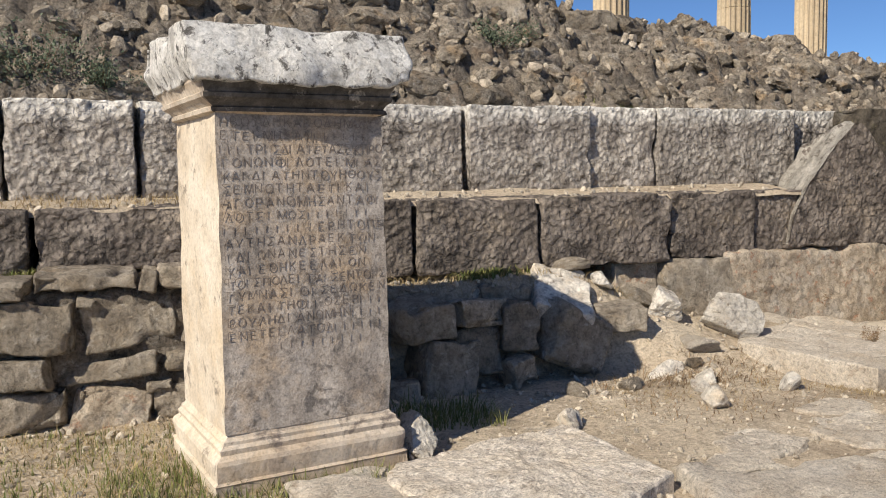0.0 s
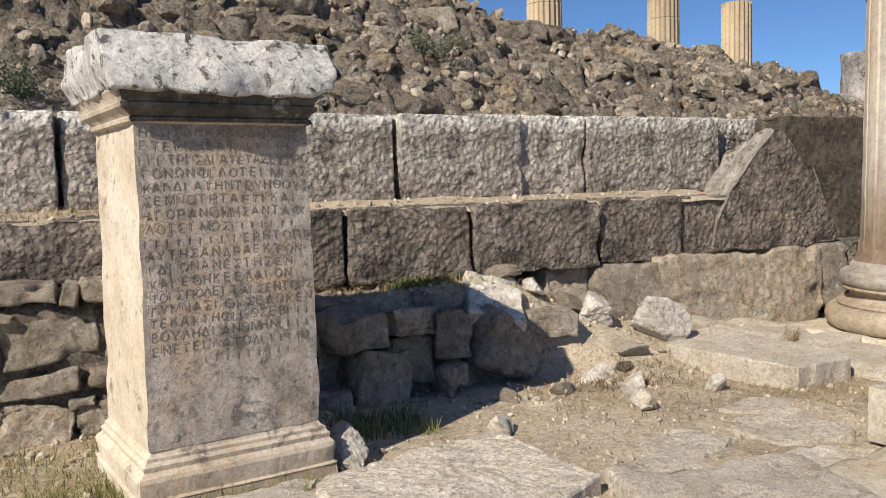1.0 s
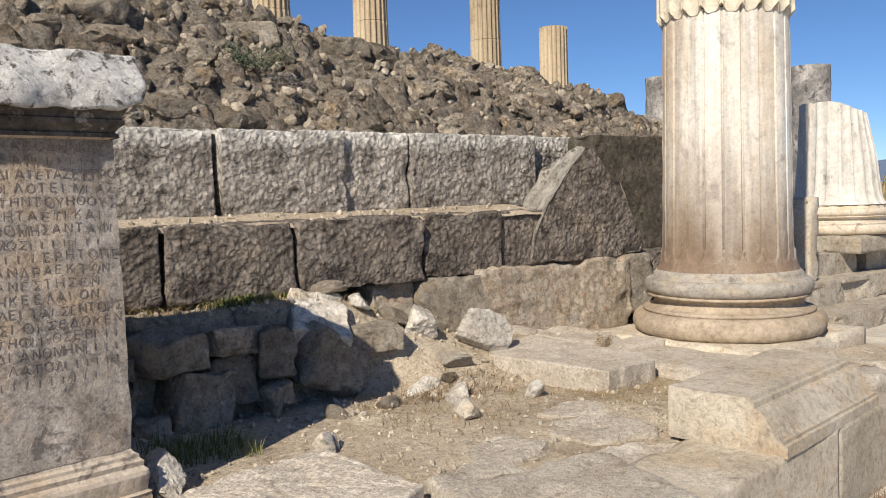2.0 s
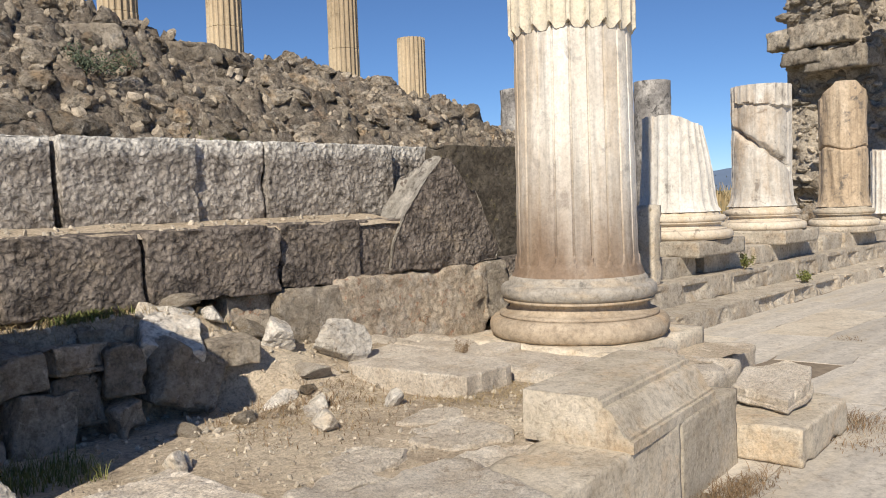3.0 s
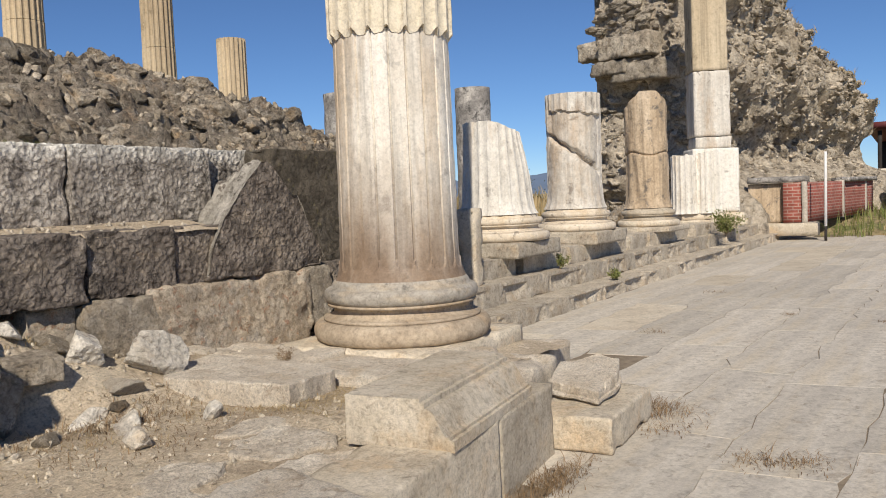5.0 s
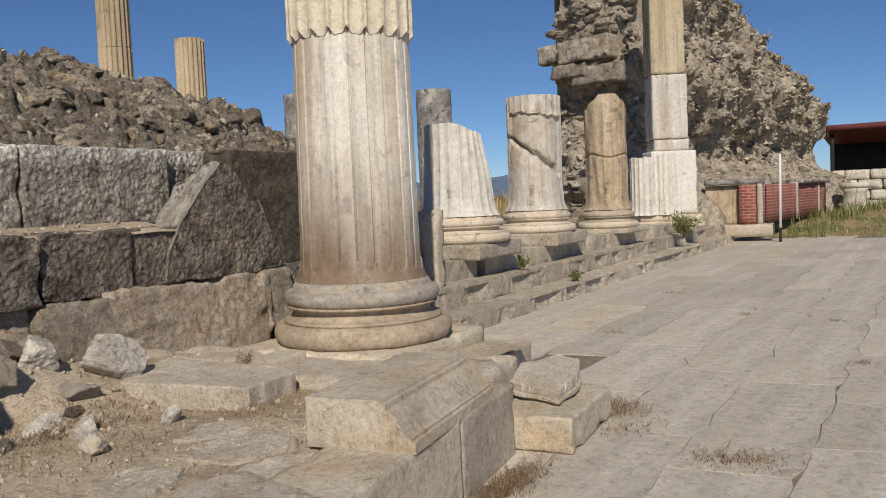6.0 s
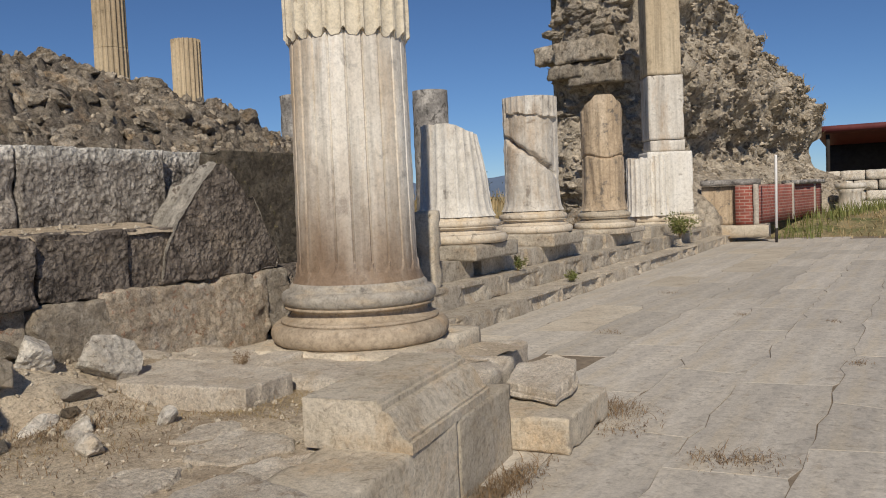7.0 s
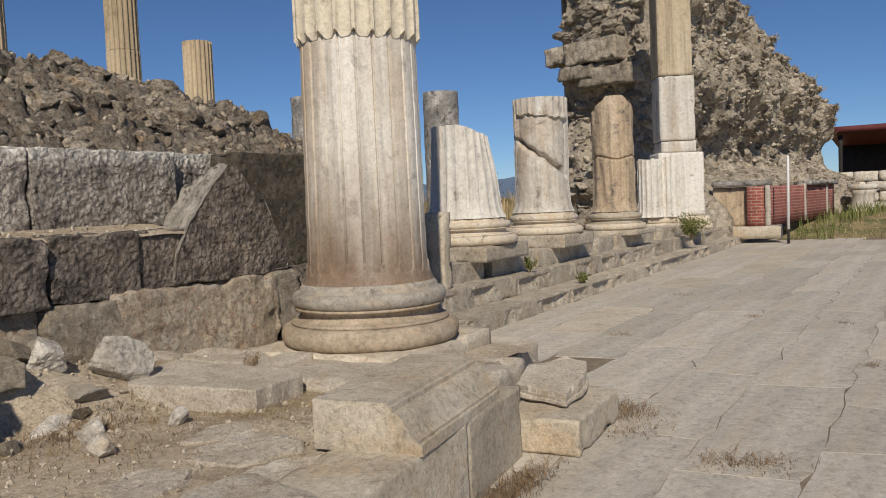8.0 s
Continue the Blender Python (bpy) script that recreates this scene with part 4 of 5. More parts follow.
    lo = [(R * 1.10, z0)] + arc(R * 1.34, z0, R * 1.34, z0 + h * 0.34, R * 0.11)
    lo = [(R * 1.0, z0)] + lo[1:] + [(R * 1.27, z0 + h * 0.345)]
    put("lower_torus", turned("lower_torus", lo, seed=seed, amp=0.004), MAT[mats[1]], parent)
    sc = [(R * 1.29, z0 + h * 0.345), (R * 1.29, z0 + h * 0.39)] + arc(R * 1.25, z0 + h * 0.40, R * 1.17, z0 + h * 0.58, -R * 0.10) + [(R * 1.22, z0 + h * 0.585), (R * 1.22, z0 + h * 0.625)]
    put("scotia", turned("scotia", sc, seed=seed + 1, amp=0.003), MAT[mats[1]], parent)
    up = arc(R * 1.17, z0 + h * 0.625, R * 1.17, z0 + h * 0.87, R * 0.09) + [(R * 1.12, z0 + h * 0.875), (R * 1.12, z0 + h * 0.94), (R * 1.07, z0 + h)]
    put("upper_torus", turned("upper_torus", up, seed=seed + 2, amp=0.003), MAT[mats[2] if len(mats) > 2 else mats[1]], parent)


def shaft_profile(R, z0, z1, flare=0.06, step=0.06):
    return [(R * (1 + flare * math.exp(-(z - z0) / 0.09)), z) for z in steps_between(z0, z1, step)]


# the tall column beside the terrace
col = thing("marble_column", pose(5.165, 3.525, 0.30), "tall re-erected fluted marble column on a moulded base", "column", "columns along the street")
put("plinth", block_mesh("plinth", 1.34, 1.34, 0.17, 301, 0.05, 0.012, 0.004, 6, 0.02), MAT["plinth"], col, pose(0, 0, 0.03, 0, 0, 5))
attic_base(col, ("column", "base_grey", "torus_grey"), 0.445, 0.20, 0.43, 310)
low = [(0.445 * (1 + 0.07 * math.exp(-(z - 0.63) / 0.05)) - 0.012 * (z - 0.63), z) for z in steps_between(0.63, 0.86, 0.012)[:-1] + steps_between(0.86, 2.345, 0.05)]
put("lower_drum", turned("lower_drum", low, 22, 0.016, 0.06, 311, 0.004, panel=True), MAT["column"], col, None, "faceted lower drum stained honey brown")
up = [(0.452 - 0.004 * (z - 2.3), z) for z in steps_between(2.31, 6.6, 0.08)]
put("upper_drum", turned("upper_drum", up, 22, 0.032, 0.18, 312, 0.004, bottom=lambda a: 0.055 * abs(math.cos(a * 11)) ** 6 + 0.02 * noise.noise(Vector((math.cos(a) * 6, math.sin(a) * 6, 1)))),
    MAT["column_top"], col, None, "cream upper drum with deep flutes and a ragged joint")

def facing(a, centre):
    return (math.degrees(a) - centre + 180) % 360 - 180


def slanting_break(a, z):
    """A slab of the face has split off; a deep slanting cleft runs under it."""
    u = facing(a, 205) / 80
    if abs(u) > 1.05:
        return 0.0
    line = 1.42 - 0.31 * u + 0.03 * noise.noise(Vector((u * 5, 0, 0)))
    edge = smoothstep(1.05, 0.85, abs(u))
    cleft = 0.13 * math.exp(-((line - 0.03 - z) / (0.035 + 0.015 * (1 - abs(u)))) ** 2)
    lip = 2.02 - 0.06 * u + 0.04 * noise.noise(Vector((u * 4, 3, 0)))
    bared = 0.050 * smoothstep(lip, lip - 0.02, z) * smoothstep(line - 0.02, line + 0.02, z) * smoothstep(-0.95, -0.75, u)
    return edge * (cleft + bared + 0.045 * math.exp(-max(0.0, line - z) / 0.35) * (1 if z < line else 0))


def bared_face(a, z):
    u = facing(a, 205) / 80
    return smoothstep(1.0, 0.8, abs(u)) * smoothstep(2.04, 1.98, z) * (0.6 + 0.4 * smoothstep(0.5, 0.9, z))


def cross_crack(a, z):
    broken = 0.05 * max(0.0, noise.noise(Vector((math.cos(a) * 2, math.sin(a) * 2, z * 1.3))))
    return broken + 0.045 * math.exp(-((z - 1.45 - 0.04 * math.sin(a * 3)) / 0.02) ** 2)


def worn_smooth(a, z):
    return 0.85


def slumped(a, z):
    """The shaft narrows upwards, its street side broken back near the top."""
    u = abs(facing(a, -62)) / 100
    k = smoothstep(0.55, 1.75, z)
    return 0.045 * k + (0.11 * k * k * (1 - u * u) if u < 1 else 0.0)


ROW = [
    ("broken_column", 9.95, 5.35, "short broken white fluted column on a moulded base", "column_pale", 0.465, 0.90, 2.45, lambda a: 2.44 - 0.13 * max(0.0, math.cos(a + 1.2)) + 0.02 * noise.noise(Vector((math.cos(a) * 4, math.sin(a) * 4, 0)))),
    ("broken_column", 12.46, 5.35, "broken fluted column with a diagonal crack and brown stains", "column_white", 0.425, 0.90, 3.00, None),
    ("broken_column", 15.82, 5.35, "weathered brown broken column with a pointed top", "column_brown", 0.40, 0.80, 3.30, lambda a: 3.34 - 0.34 * math.sin(a - 0.45) ** 2 + 0.05 * noise.noise(Vector((math.cos(a) * 3, math.sin(a) * 3, 4)))),
]
for i, (name, x, y, label, mat, R, z0, z1, top) in enumerate(ROW):
    c = thing(name, pose(x, y, 0.70), label, "column", "columns along the street")
    put("plinth", block_mesh("plinth", 1.24, 1.20, z0 - 0.70, 330 + i, 0.04, 0.008, 0.004, 6, 0.010), MAT["step_stone"], c)
    attic_base(c, (mat, "moulding" if i != 2 else "plinth"), R, z0 - 0.70, 0.34, 340 + i * 3)
    t = (lambda a, f=top: f(a) - 0.70) if top else None
    put("shaft", turned("shaft", shaft_profile(R, z0 - 0.36, z1 - 0.70, 0.16, 0.02), 22, 0.018, 0.25, 350 + i, 0.008, top=t, carve=(slumped, slanting_break, cross_crack)[i], plain=(None, bared_face, worn_smooth)[i]), MAT[mat], c)

# square pillar on a wide fluted pier
pier = thing("marble_pillar", pose(19.86, 5.35, 0.60), "tall square marble pillar of stacked blocks on a fluted pier", "pillar")
for nm, w, d, z0, h, mat, dx in [("plinth", 1.5, 1.1, 0.0, 0.16, "plinth", 0), ("base_course", 1.4, 1.0, 0.16, 0.14, "moulding", 0), ("pier_block", 1.02, 0.9, 0.30, 1.45, "column_pale", 0.1),
                             ("middle_block", 0.80, 0.75, 1.75, 0.26, "column_white", 0.08), ("marble_block", 0.80, 0.75, 2.02, 1.46, "column_white", 0.06),
                             ("brown_block", 0.77, 0.72, 3.49, 2.9, "column_far", 0.04)]:
    put(nm, block_mesh(nm, w, d, h, 370 + len(nm), 0.06, 0.010, 0.004, 4, 0.012), MAT[mat], pier, pose(dx * 0.5, -dx * 0.87, z0, 0, 0, -60))

for nm, dx, r_, h_, k_ in [("half_column", -0.56, 0.30, 1.66, 381), ("half_column", -0.12, 0.26, 1.72, 382)]:
    put(nm, turned(nm, [(r_ * (1 + 0.12 * math.exp(-(z - 0.30) / 0.08)), z) for z in steps_between(0.30, h_, 0.04)], 16, 0.022, 0.25, k_, 0.008, top=lambda a, q=h_: q - 0.05 + 0.05 * noise.noise(Vector((math.cos(a) * 3, math.sin(a) * 3, q)))),
        MAT["column_pale"], pier, pose(dx * 0.5 - 0.25, -dx * 0.87 - 0.14, 0))

# yellow columns standing beyond the mound
FARS = [(7.62, 15.73, 9.0), (9.93, 15.73, 9.0), (13.59, 16.29, 9.0), (15.80, 16.20, 5.75)]
for i, (x, y, h) in enumerate(FARS):
    c = thing("fluted_column", pose(x, y, 0.3), "slender yellow fluted marble column standing in a row", "column", "columns behind the mound")
    put("base", turned("base", [(0.5, 0), (0.54, 0.1), (0.5, 0.2), (0.42, 0.3)], seed=400), MAT["column_far"], c)
    hj = h * 0.55 if i < 3 else h * 0.4
    put("lower_drum", turned("lower_drum", [(0.385 - 0.008 * z / 5, z) for z in steps_between(0.3, hj - 0.01, 0.3)], 20, 0.045, 0.22, 401 + i, 0.003), MAT["column_far"], c)
    put("upper_drum", turned("upper_drum", [(0.378 - 0.008 * z / 5, z) for z in steps_between(hj, h - 0.3, 0.3)], 20, 0.045, 0.22, 405 + i, 0.003), MAT["column_far"], c)
for x, y, h, r, s in [(13.93, 8.01, 3.50, 0.33, 411), (10.90, 8.66, 3.22, 0.30, 412)]:
    c = thing("stub_column", pose(x, y, 0.3), "dark lichen-covered unfluted column stump", "column")
    put("foot", block_mesh("foot", 0.9, 0.9, 0.2, s, 0.1, 0.02, 0.01), MAT["plinth"], c)
    put("shaft", turned("shaft", [(r, z) for z in steps_between(0.2, h - 0.3, 0.1)], 0, seed=s, amp=0.012, seg=40), MAT["dark_column"], c)


# ---------- loose blocks and slabs on the terrace ----------
def rest(x, y):
    return terrace_z(x, y)


def moulded_block(name, length, prof, seed, step=0.03, amp=0.004):
    """A long block with a moulded section: prof is a closed outline (y, z), swept along x."""
    n = max(2, round(length / step))
    k = len(prof)
    off = Vector((seed, seed * 2, seed * 3))
    verts = []
    for i in range(n + 1):
        x = length * i / n
        for y, z in prof:
            p = Vector((x, y, z))
            q = p + amp * Vector((0.5 * noise.noise(p * 9 + off), fbm(p * 9 + off, 3), fbm(p * 9 + off + Vector((5, 5, 5)), 3)))
            if i in (0, n):
                q.x += 0.012 * fbm(p * 7 + off, 3)
            verts.append(tuple(q))
    faces = [(i * k + j, i * k + (j + 1) % k, (i + 1) * k + (j + 1) % k, (i + 1) * k + j) for i in range(n) for j in range(k)]
    faces += [tuple(range(k))[::-1], tuple(n * k + j for j in range(k))]
    me = mesh_from(name, verts, faces, False)
    bm = bmesh.new()
    bm.from_mesh(me)
    bmesh.ops.recalc_face_normals(bm, faces=bm.faces)
    bm.to_mesh(me)
    bm.free()
    return me


def dense(pts, d=0.03):
    out = []
    for (a, b), (c, e) in zip(pts, pts[1:] + pts[:1]):
        n = max(1, round(math.hypot(c - a, e - b) / d))
        out += [(a + (c - a) * i / n, b + (e - b) * i / n) for i in range(n)]
    return out


def poly_slab(name, outline, z0, z1, seed, amp=0.006, ragged=0.015, slope=(0, 0), round_=0.012, sides=((0, 0.0), (0, 0.5)), step=0.022):
    """A slab cut to an irregular outline (world x, y), from z0 up to z1; sides are (outset, height share) rings under the arris."""
    off = Vector((seed * 1.7, seed * 0.9, seed * 2.3))
    cx, cy = sum(p[0] for p in outline) / len(outline), sum(p[1] for p in outline) / len(outline)
    rim = []
    for (a, b), (c, e) in zip(outline, outline[1:] + outline[:1]):
        n = max(1, round(math.hypot(c - a, e - b) / step))
        rim += [Vector((a + (c - a) * i / n - cx, b + (e - b) * i / n - cy, 0)) for i in range(n)]
    rim = [p + p.normalized() * ragged * fbm(p * 8 + off, 3) for p in rim]
    k = len(rim)

    def top(p):
        return z1 - z0 + slope[0] * p.x + slope[1] * p.y + amp * fbm(p * 7 + off, 4) + 0.35 * amp * noise.noise(p * 45 + off)
    verts = []
    for o, share in sides:
        for p in rim:
            q = p + p.normalized() * (o + 0.8 * amp * fbm(Vector((p.x * 9, p.y * 9, share * 2)) + off, 3))
            verts.append((q.x, q.y, share * (top(p) - round_)))
    for o, dz in ((0.0, -round_), (-round_ * 0.4, -round_ * 0.3), (-round_ * 1.3, 0.0)):
        for p in rim:
            q = p + p.normalized() * o
            chip = max(0.0, noise.noise(p * 13 + off) - 0.2) * 0.03 * (1 if o > -round_ else 0.2)
            q -= p.normalized() * chip
            verts.append((q.x, q.y, top(p) + dz - chip * 0.4))
    rings = max(3, round(max(p.length for p in rim) / (step * 1.2)))
    for j in range(rings - 1, 0, -1):
        for p in rim:
            q = p * (j / rings) * 0.96
            verts.append((q.x, q.y, top(q)))
    levels = len(verts) // k
    faces = [(l * k + i, l * k + (i + 1) % k, (l + 1) * k + (i + 1) % k, (l + 1) * k + i) for l in range(levels - 1) for i in range(k)]
    verts.append((0, 0, top(Vector((0, 0, 0)))))
    faces += [((levels - 1) * k + i, (levels - 1) * k + (i + 1) % k, len(verts) - 1) for i in range(k)]
    faces.append(tuple(range(k))[::-1])
    if sum(p.x * q.y - p.y * q.x for p, q in zip(rim, rim[1:] + rim[:1])) < 0:
        faces = [f[::-1] for f in faces]
    return mesh_from(name, verts, faces, False), pose(cx, cy, z0)


cyma = [(0, 0.0), (0, 0.050), (0.016, 0.052), (0.016, 0.066)] + [(0.02 + 0.10 * t, 0.06 + 0.12 * (3 * t * t - 2 * t ** 3)) for t in (0, 0.15, 0.3, 0.45, 0.6, 0.75, 0.9, 1.0)] + [(0.136, 0.182), (0.138, 0.204), (0.156, 0.206), (0.160, 0.222), (0.52, 0.226), (0.52, 0.0)]
put("moulded_block", moulded_block("moulded_block", 1.08, dense(cyma, 0.03), 501, 0.03, 0.0025), MAT["plinth"], None, pose(3.10, 1.80, 0.412, 0, 0, 9),
    "grey marble cornice block with a moulded edge on the kerb", "stone block")
put("stone_block", block_mesh("stone_block", 0.90, 0.50, 0.205, 502, 0.02, 0.010, 0.005, 6, 0.012, 0.004), MAT["plinth"], None, pose(4.96, 1.96, 0.015, 0, 0, 5),
    "low squared marble block with an orange stain", "stone block")
me, m = poly_slab("moulded_fragment", [(4.78, 1.85), (4.83, 2.05), (4.90, 2.23), (5.22, 2.30), (5.40, 2.10), (5.36, 1.94), (5.12, 1.86)], 0.222, 0.355, 503, 0.008, 0.015, (0.15, 0.0), 0.012, ((-0.02, 0.0), (-0.012, 0.18), (0.012, 0.22), (0.012, 0.42), (-0.004, 0.47), (0.0, 0.7)))
put("moulded_fragment", me, MAT["slab"], None, m, "broken cream marble fragment with a carved edge on a block", "stone fragment")
put("foundation_slab", block_mesh("foundation_slab", 1.05, 0.62, 0.30, 504, 0.03, 0.03, 0.012, 5, 0.04, 0.03), MAT["slab"], None, pose(4.86, 2.66, 0.075, 0, 0, 6), "worn cream foundation slab beside a column", "stone slab")
put("foundation_slab", block_mesh("foundation_slab", 1.12, 1.6, 0.455, 505, 0.035, 0.03, 0.010, 5, 0.04, 0.03), MAT["slab"], None, pose(4.48, 3.45, 0.02, 0, 0, 4), "worn cream foundation slab under a column base", "stone slab")
put("foundation_slab", block_mesh("foundation_slab", 1.1, 1.6, 0.30, 506, 0.035, 0.03, 0.010, 5, 0.04, 0.03), MAT["slab"], None, pose(5.65, 3.45, 0.03, 0, 0, 4), "worn cream foundation slab under a column base", "stone slab")


me, m = poly_slab("flat_slab", [(3.28, 3.88), (3.36, 3.45), (3.43, 3.04), (3.86, 3.08), (3.95, 3.26), (3.94, 4.22), (3.6, 4.12)], 0.36, 0.53, 507, 0.007, 0.012, (0, 0), 0.010)
put("flat_slab", me, MAT["slab"], None, m, "flat cream limestone slab lying on the soil", "stone slab")
put("flat_slab", block_mesh("flat_slab", 0.5, 1.25, 0.14, 508, 0.025, 0.02, 0.010, 7, 0.04, 0.02), MAT["slab"], None, pose(4.22, 4.15, 0.375, 0, 1, 4), "long pale slab at the foot of a wall", "stone slab")


me, m = poly_slab("rough_slab", [(0.80, 2.68), (0.89, 2.84), (1.20, 2.92), (1.50, 2.99), (1.67, 3.00), (1.71, 2.70), (1.74, 2.36), (1.36, 2.16), (0.92, 2.30)], 0.34, 0.48, 509, 0.012, 0.012, (0, 0), 0.014)
put("rough_slab", me, MAT["pitted"], None, m, "thick pitted cream marble slab lying before a pedestal", "stone slab")
put("rough_slab", block_mesh("rough_slab", 0.44, 0.5, 0.14, 510, 0.018, 0.025, 0.010, 8, 0.03, 0.03), MAT["slab"], None, pose(0.72, 2.64, 0.33, 0, 0, 6), "small worn grey slab in front of a pedestal", "stone slab")
put("rough_slab", block_mesh("rough_slab", 0.75, 0.62, 0.12, 511, 0.02, 0.03, 0.008, 8, 0.03, 0.04), MAT["slab"], None, pose(2.12, 2.05, 0.345, 0, 0, -14), "half-buried worn cream slab", "stone slab")
for i, (x, y, w, d, a) in enumerate([(2.62, 2.15, 0.62, 0.5, 10), (2.95, 2.58, 0.50, 0.42, -12), (2.35, 2.62, 0.42, 0.34, 25), (3.05, 2.95, 0.34, 0.28, 5), (2.1, 2.45, 0.34, 0.3, -20), (4.1, 2.72, 0.46, 0.34, 8)]):
    q_ = random.Random(520 + i)
    ring_ = [(x + math.cos(t + radians(a)) * w * q_.uniform(0.42, 0.66), y + math.sin(t + radians(a)) * d * q_.uniform(0.42, 0.66)) for t in (0.3, 1.1, 2.2, 3.0, 3.9, 5.1, 5.8)]
    me, m = poly_slab("embedded_slab", ring_, rest(x, y) - 0.09, rest(x, y) + 0.018, 520 + i, 0.012, 0.03, (0, 0), 0.012)
    put("embedded_slab", me, MAT["slab"], None, m, "worn pale stone bedded flush in the soil", "stone slab", "stones bedded in the terrace")
# corner stone at the pedestal's foot
put("wedge_stone", ROCKS_FINE[2], MAT["white_rock"], None, turn(1.06, 3.14, rest(1.06, 3.14) + 0.05, 10, 20, 30, 0.15, 0.20, 0.22), "small cream wedge stone leaning on a pedestal", "stone")
LOOSE = [  # x, y, size xyz, material, lift
    (3.36, 4.06, 0.32, 0.24, 0.25, "white_rock", 0.50, "large white marble lump with grey hollows"),
    (3.02, 4.22, 0.28, 0.24, 0.20, "white_rock", 0.42, "pale broken marble lump on bare soil"),
    (3.05, 4.30, 0.13, 0.12, 0.11, "slab", 0.95, "small orange-tinted cobble on a stone"),
    (2.86, 4.26, 0.20, 0.18, 0.14, "wallstone", 0.35, "brown fieldstone lying on dry soil"),
    (3.05, 3.90, 0.20, 0.18, 0.13, "slab", 0.28, "grey-brown fieldstone half sunk in soil"),
    (2.76, 3.82, 0.22, 0.13, 0.09, "white_rock", 0.3, "flat pale stone lying on soil"),
    (2.66, 4.36, 0.24, 0.16, 0.12, "white_rock", 0.4, "pale rubble stone at the wall foot"),
    (2.45, 4.38, 0.22, 0.16, 0.10, "wallstone", 0.4, "brown rubble stone at the wall foot"),
    (2.57, 3.18, 0.15, 0.12, 0.12, "white_rock", 0.42, "rounded pale cobble on bare soil"),
    (2.74, 3.50, 0.11, 0.09, 0.07, "white_rock", 0.35, "pale broken stone on dry soil"),
    (2.85, 3.60, 0.12, 0.10, 0.10, "white_rock", 0.4, "small pale stone on dry soil"),
    (3.12, 3.30, 0.11, 0.09, 0.12, "white_rock", 0.4, "small upright pale stone"),
    (1.79, 3.18, 0.10, 0.09, 0.13, "white_rock", 0.42, "pale upright cobble beside a slab"),
    (1.86, 3.23, 0.08, 0.075, 0.08, "white_rock", 0.45, "round pale cobble beside a slab"),
    (2.94, 3.80, 0.10, 0.08, 0.06, "fieldstone", 0.35, "dark flat stone lying on soil"),
    (3.95, 4.34, 0.34, 0.12, 0.06, "slab", 0.5, "thin tilted stone flake"),
    (2.44, 3.66, 0.12, 0.10, 0.08, "wallstone", 0.3, "small brown stone on dry soil"),
    (2.14, 3.70, 0.13, 0.10, 0.08, "wallstone", 0.3, "small brown stone in shade"),
    (0.18, 4.22, 0.30, 0.24, 0.16, "wallstone", 0.35, "grey stone on top of a low wall"),
    (-0.45, 4.25, 0.24, 0.2, 0.12, "white_rock", 0.35, "pale stone on top of a low wall"),
]
rnd_s = random.Random(31)
for i, (x, y, sx, sy, sz, mat, up_by, label) in enumerate(LOOSE):
    z = rest(x, y) + (sz * (up_by - 0.16) if up_by < 1 else 0.27)
    put("loose_stone", ROCKS_FINE[(i * 5 + 3) % 8], MAT[mat], None, turn(x, y, z, rnd_s.uniform(-12, 12), rnd_s.uniform(-12, 12), rnd_s.uniform(0, 360), sx * 1.15, sy * 1.05, sz * 0.98), label, "stone", "loose stones on the terrace")

put("grey_block", block_mesh("grey_block", 0.30, 0.26, 0.15, 561, 0.016, 0.015, 0.010, 8, 0.03, 0.02), MAT["wallstone"], None, pose(2.62, 4.12, rest(2.62, 4.12) - 0.03, 4, 3, -12), "angular grey stone block with a pale top", "stone", "loose stones on the terrace")
put("tilted_slab", block_mesh("tilted_slab", 0.36, 0.44, 0.13, 562, 0.016, 0.02, 0.012, 7, 0.04, 0.04), MAT["white_rock"], None, pose(2.33, 4.24, 0.76, 26, 12, -20), "pale tilted slab on top of a stone heap", "stone", "loose stones on the terrace")
# pebbles, clods and chips
placed = []
for _ in range(3600):
    x, y = rnd_s.uniform(-1.2, 4.6), rnd_s.uniform(2.0, 4.45)
    if y < kerb_y(x) + 0.15:
        continue
    s = rnd_s.choice([0.004, 0.005, 0.006, 0.008, 0.010, 0.012, 0.015, 0.022]) * (1.5 if y > 3.6 else 1.0)
    placed.append((rnd_s.randrange(8), turn(x, y, rest(x, y) + s * 0.2, rnd_s.uniform(0, 360), rnd_s.uniform(0, 360), 0, s * 1.5, s * 1.2, s)))
for _ in range(220):
    x, y = rnd_s.uniform(-1.5, 4.2), rnd_s.uniform(4.5, 4.9)
    s = rnd_s.choice([0.01, 0.015, 0.02, 0.03])
    placed.append((rnd_s.randrange(8), turn(x, y, ledge_z(x, y) + s * 0.2, rnd_s.uniform(0, 360), rnd_s.uniform(0, 360), 0, s * 1.5, s * 1.2, s)))
put("pebbles", joined("pebbles", ROCKS_LOW, placed), MAT["pebble"], None, None, "scattered pebbles and stone chips on dry soil", "pebbles", kind="stuff")


# ---------- grass, straw and shrubs ----------
def blades(name, spots, h, w, lean, seed, flat=0.0):
    """Thin bent blades at (x, y, z, scale)."""
    r = random.Random(seed)
    verts, faces = [], []
    for x, y, z, s in spots:
        a = r.uniform(0, 6.283)
        hh, ww = h * s * r.uniform(0.6, 1.3), w * r.uniform(0.7, 1.3)
        l = lean * hh * r.uniform(0.3, 1.6)
        dx, dy = math.cos(a), math.sin(a)
        px, py = -dy * ww, dx * ww
        o = len(verts)
        for t, k in ((0, 1.0), (0.4, 0.85), (0.75, 0.55)):
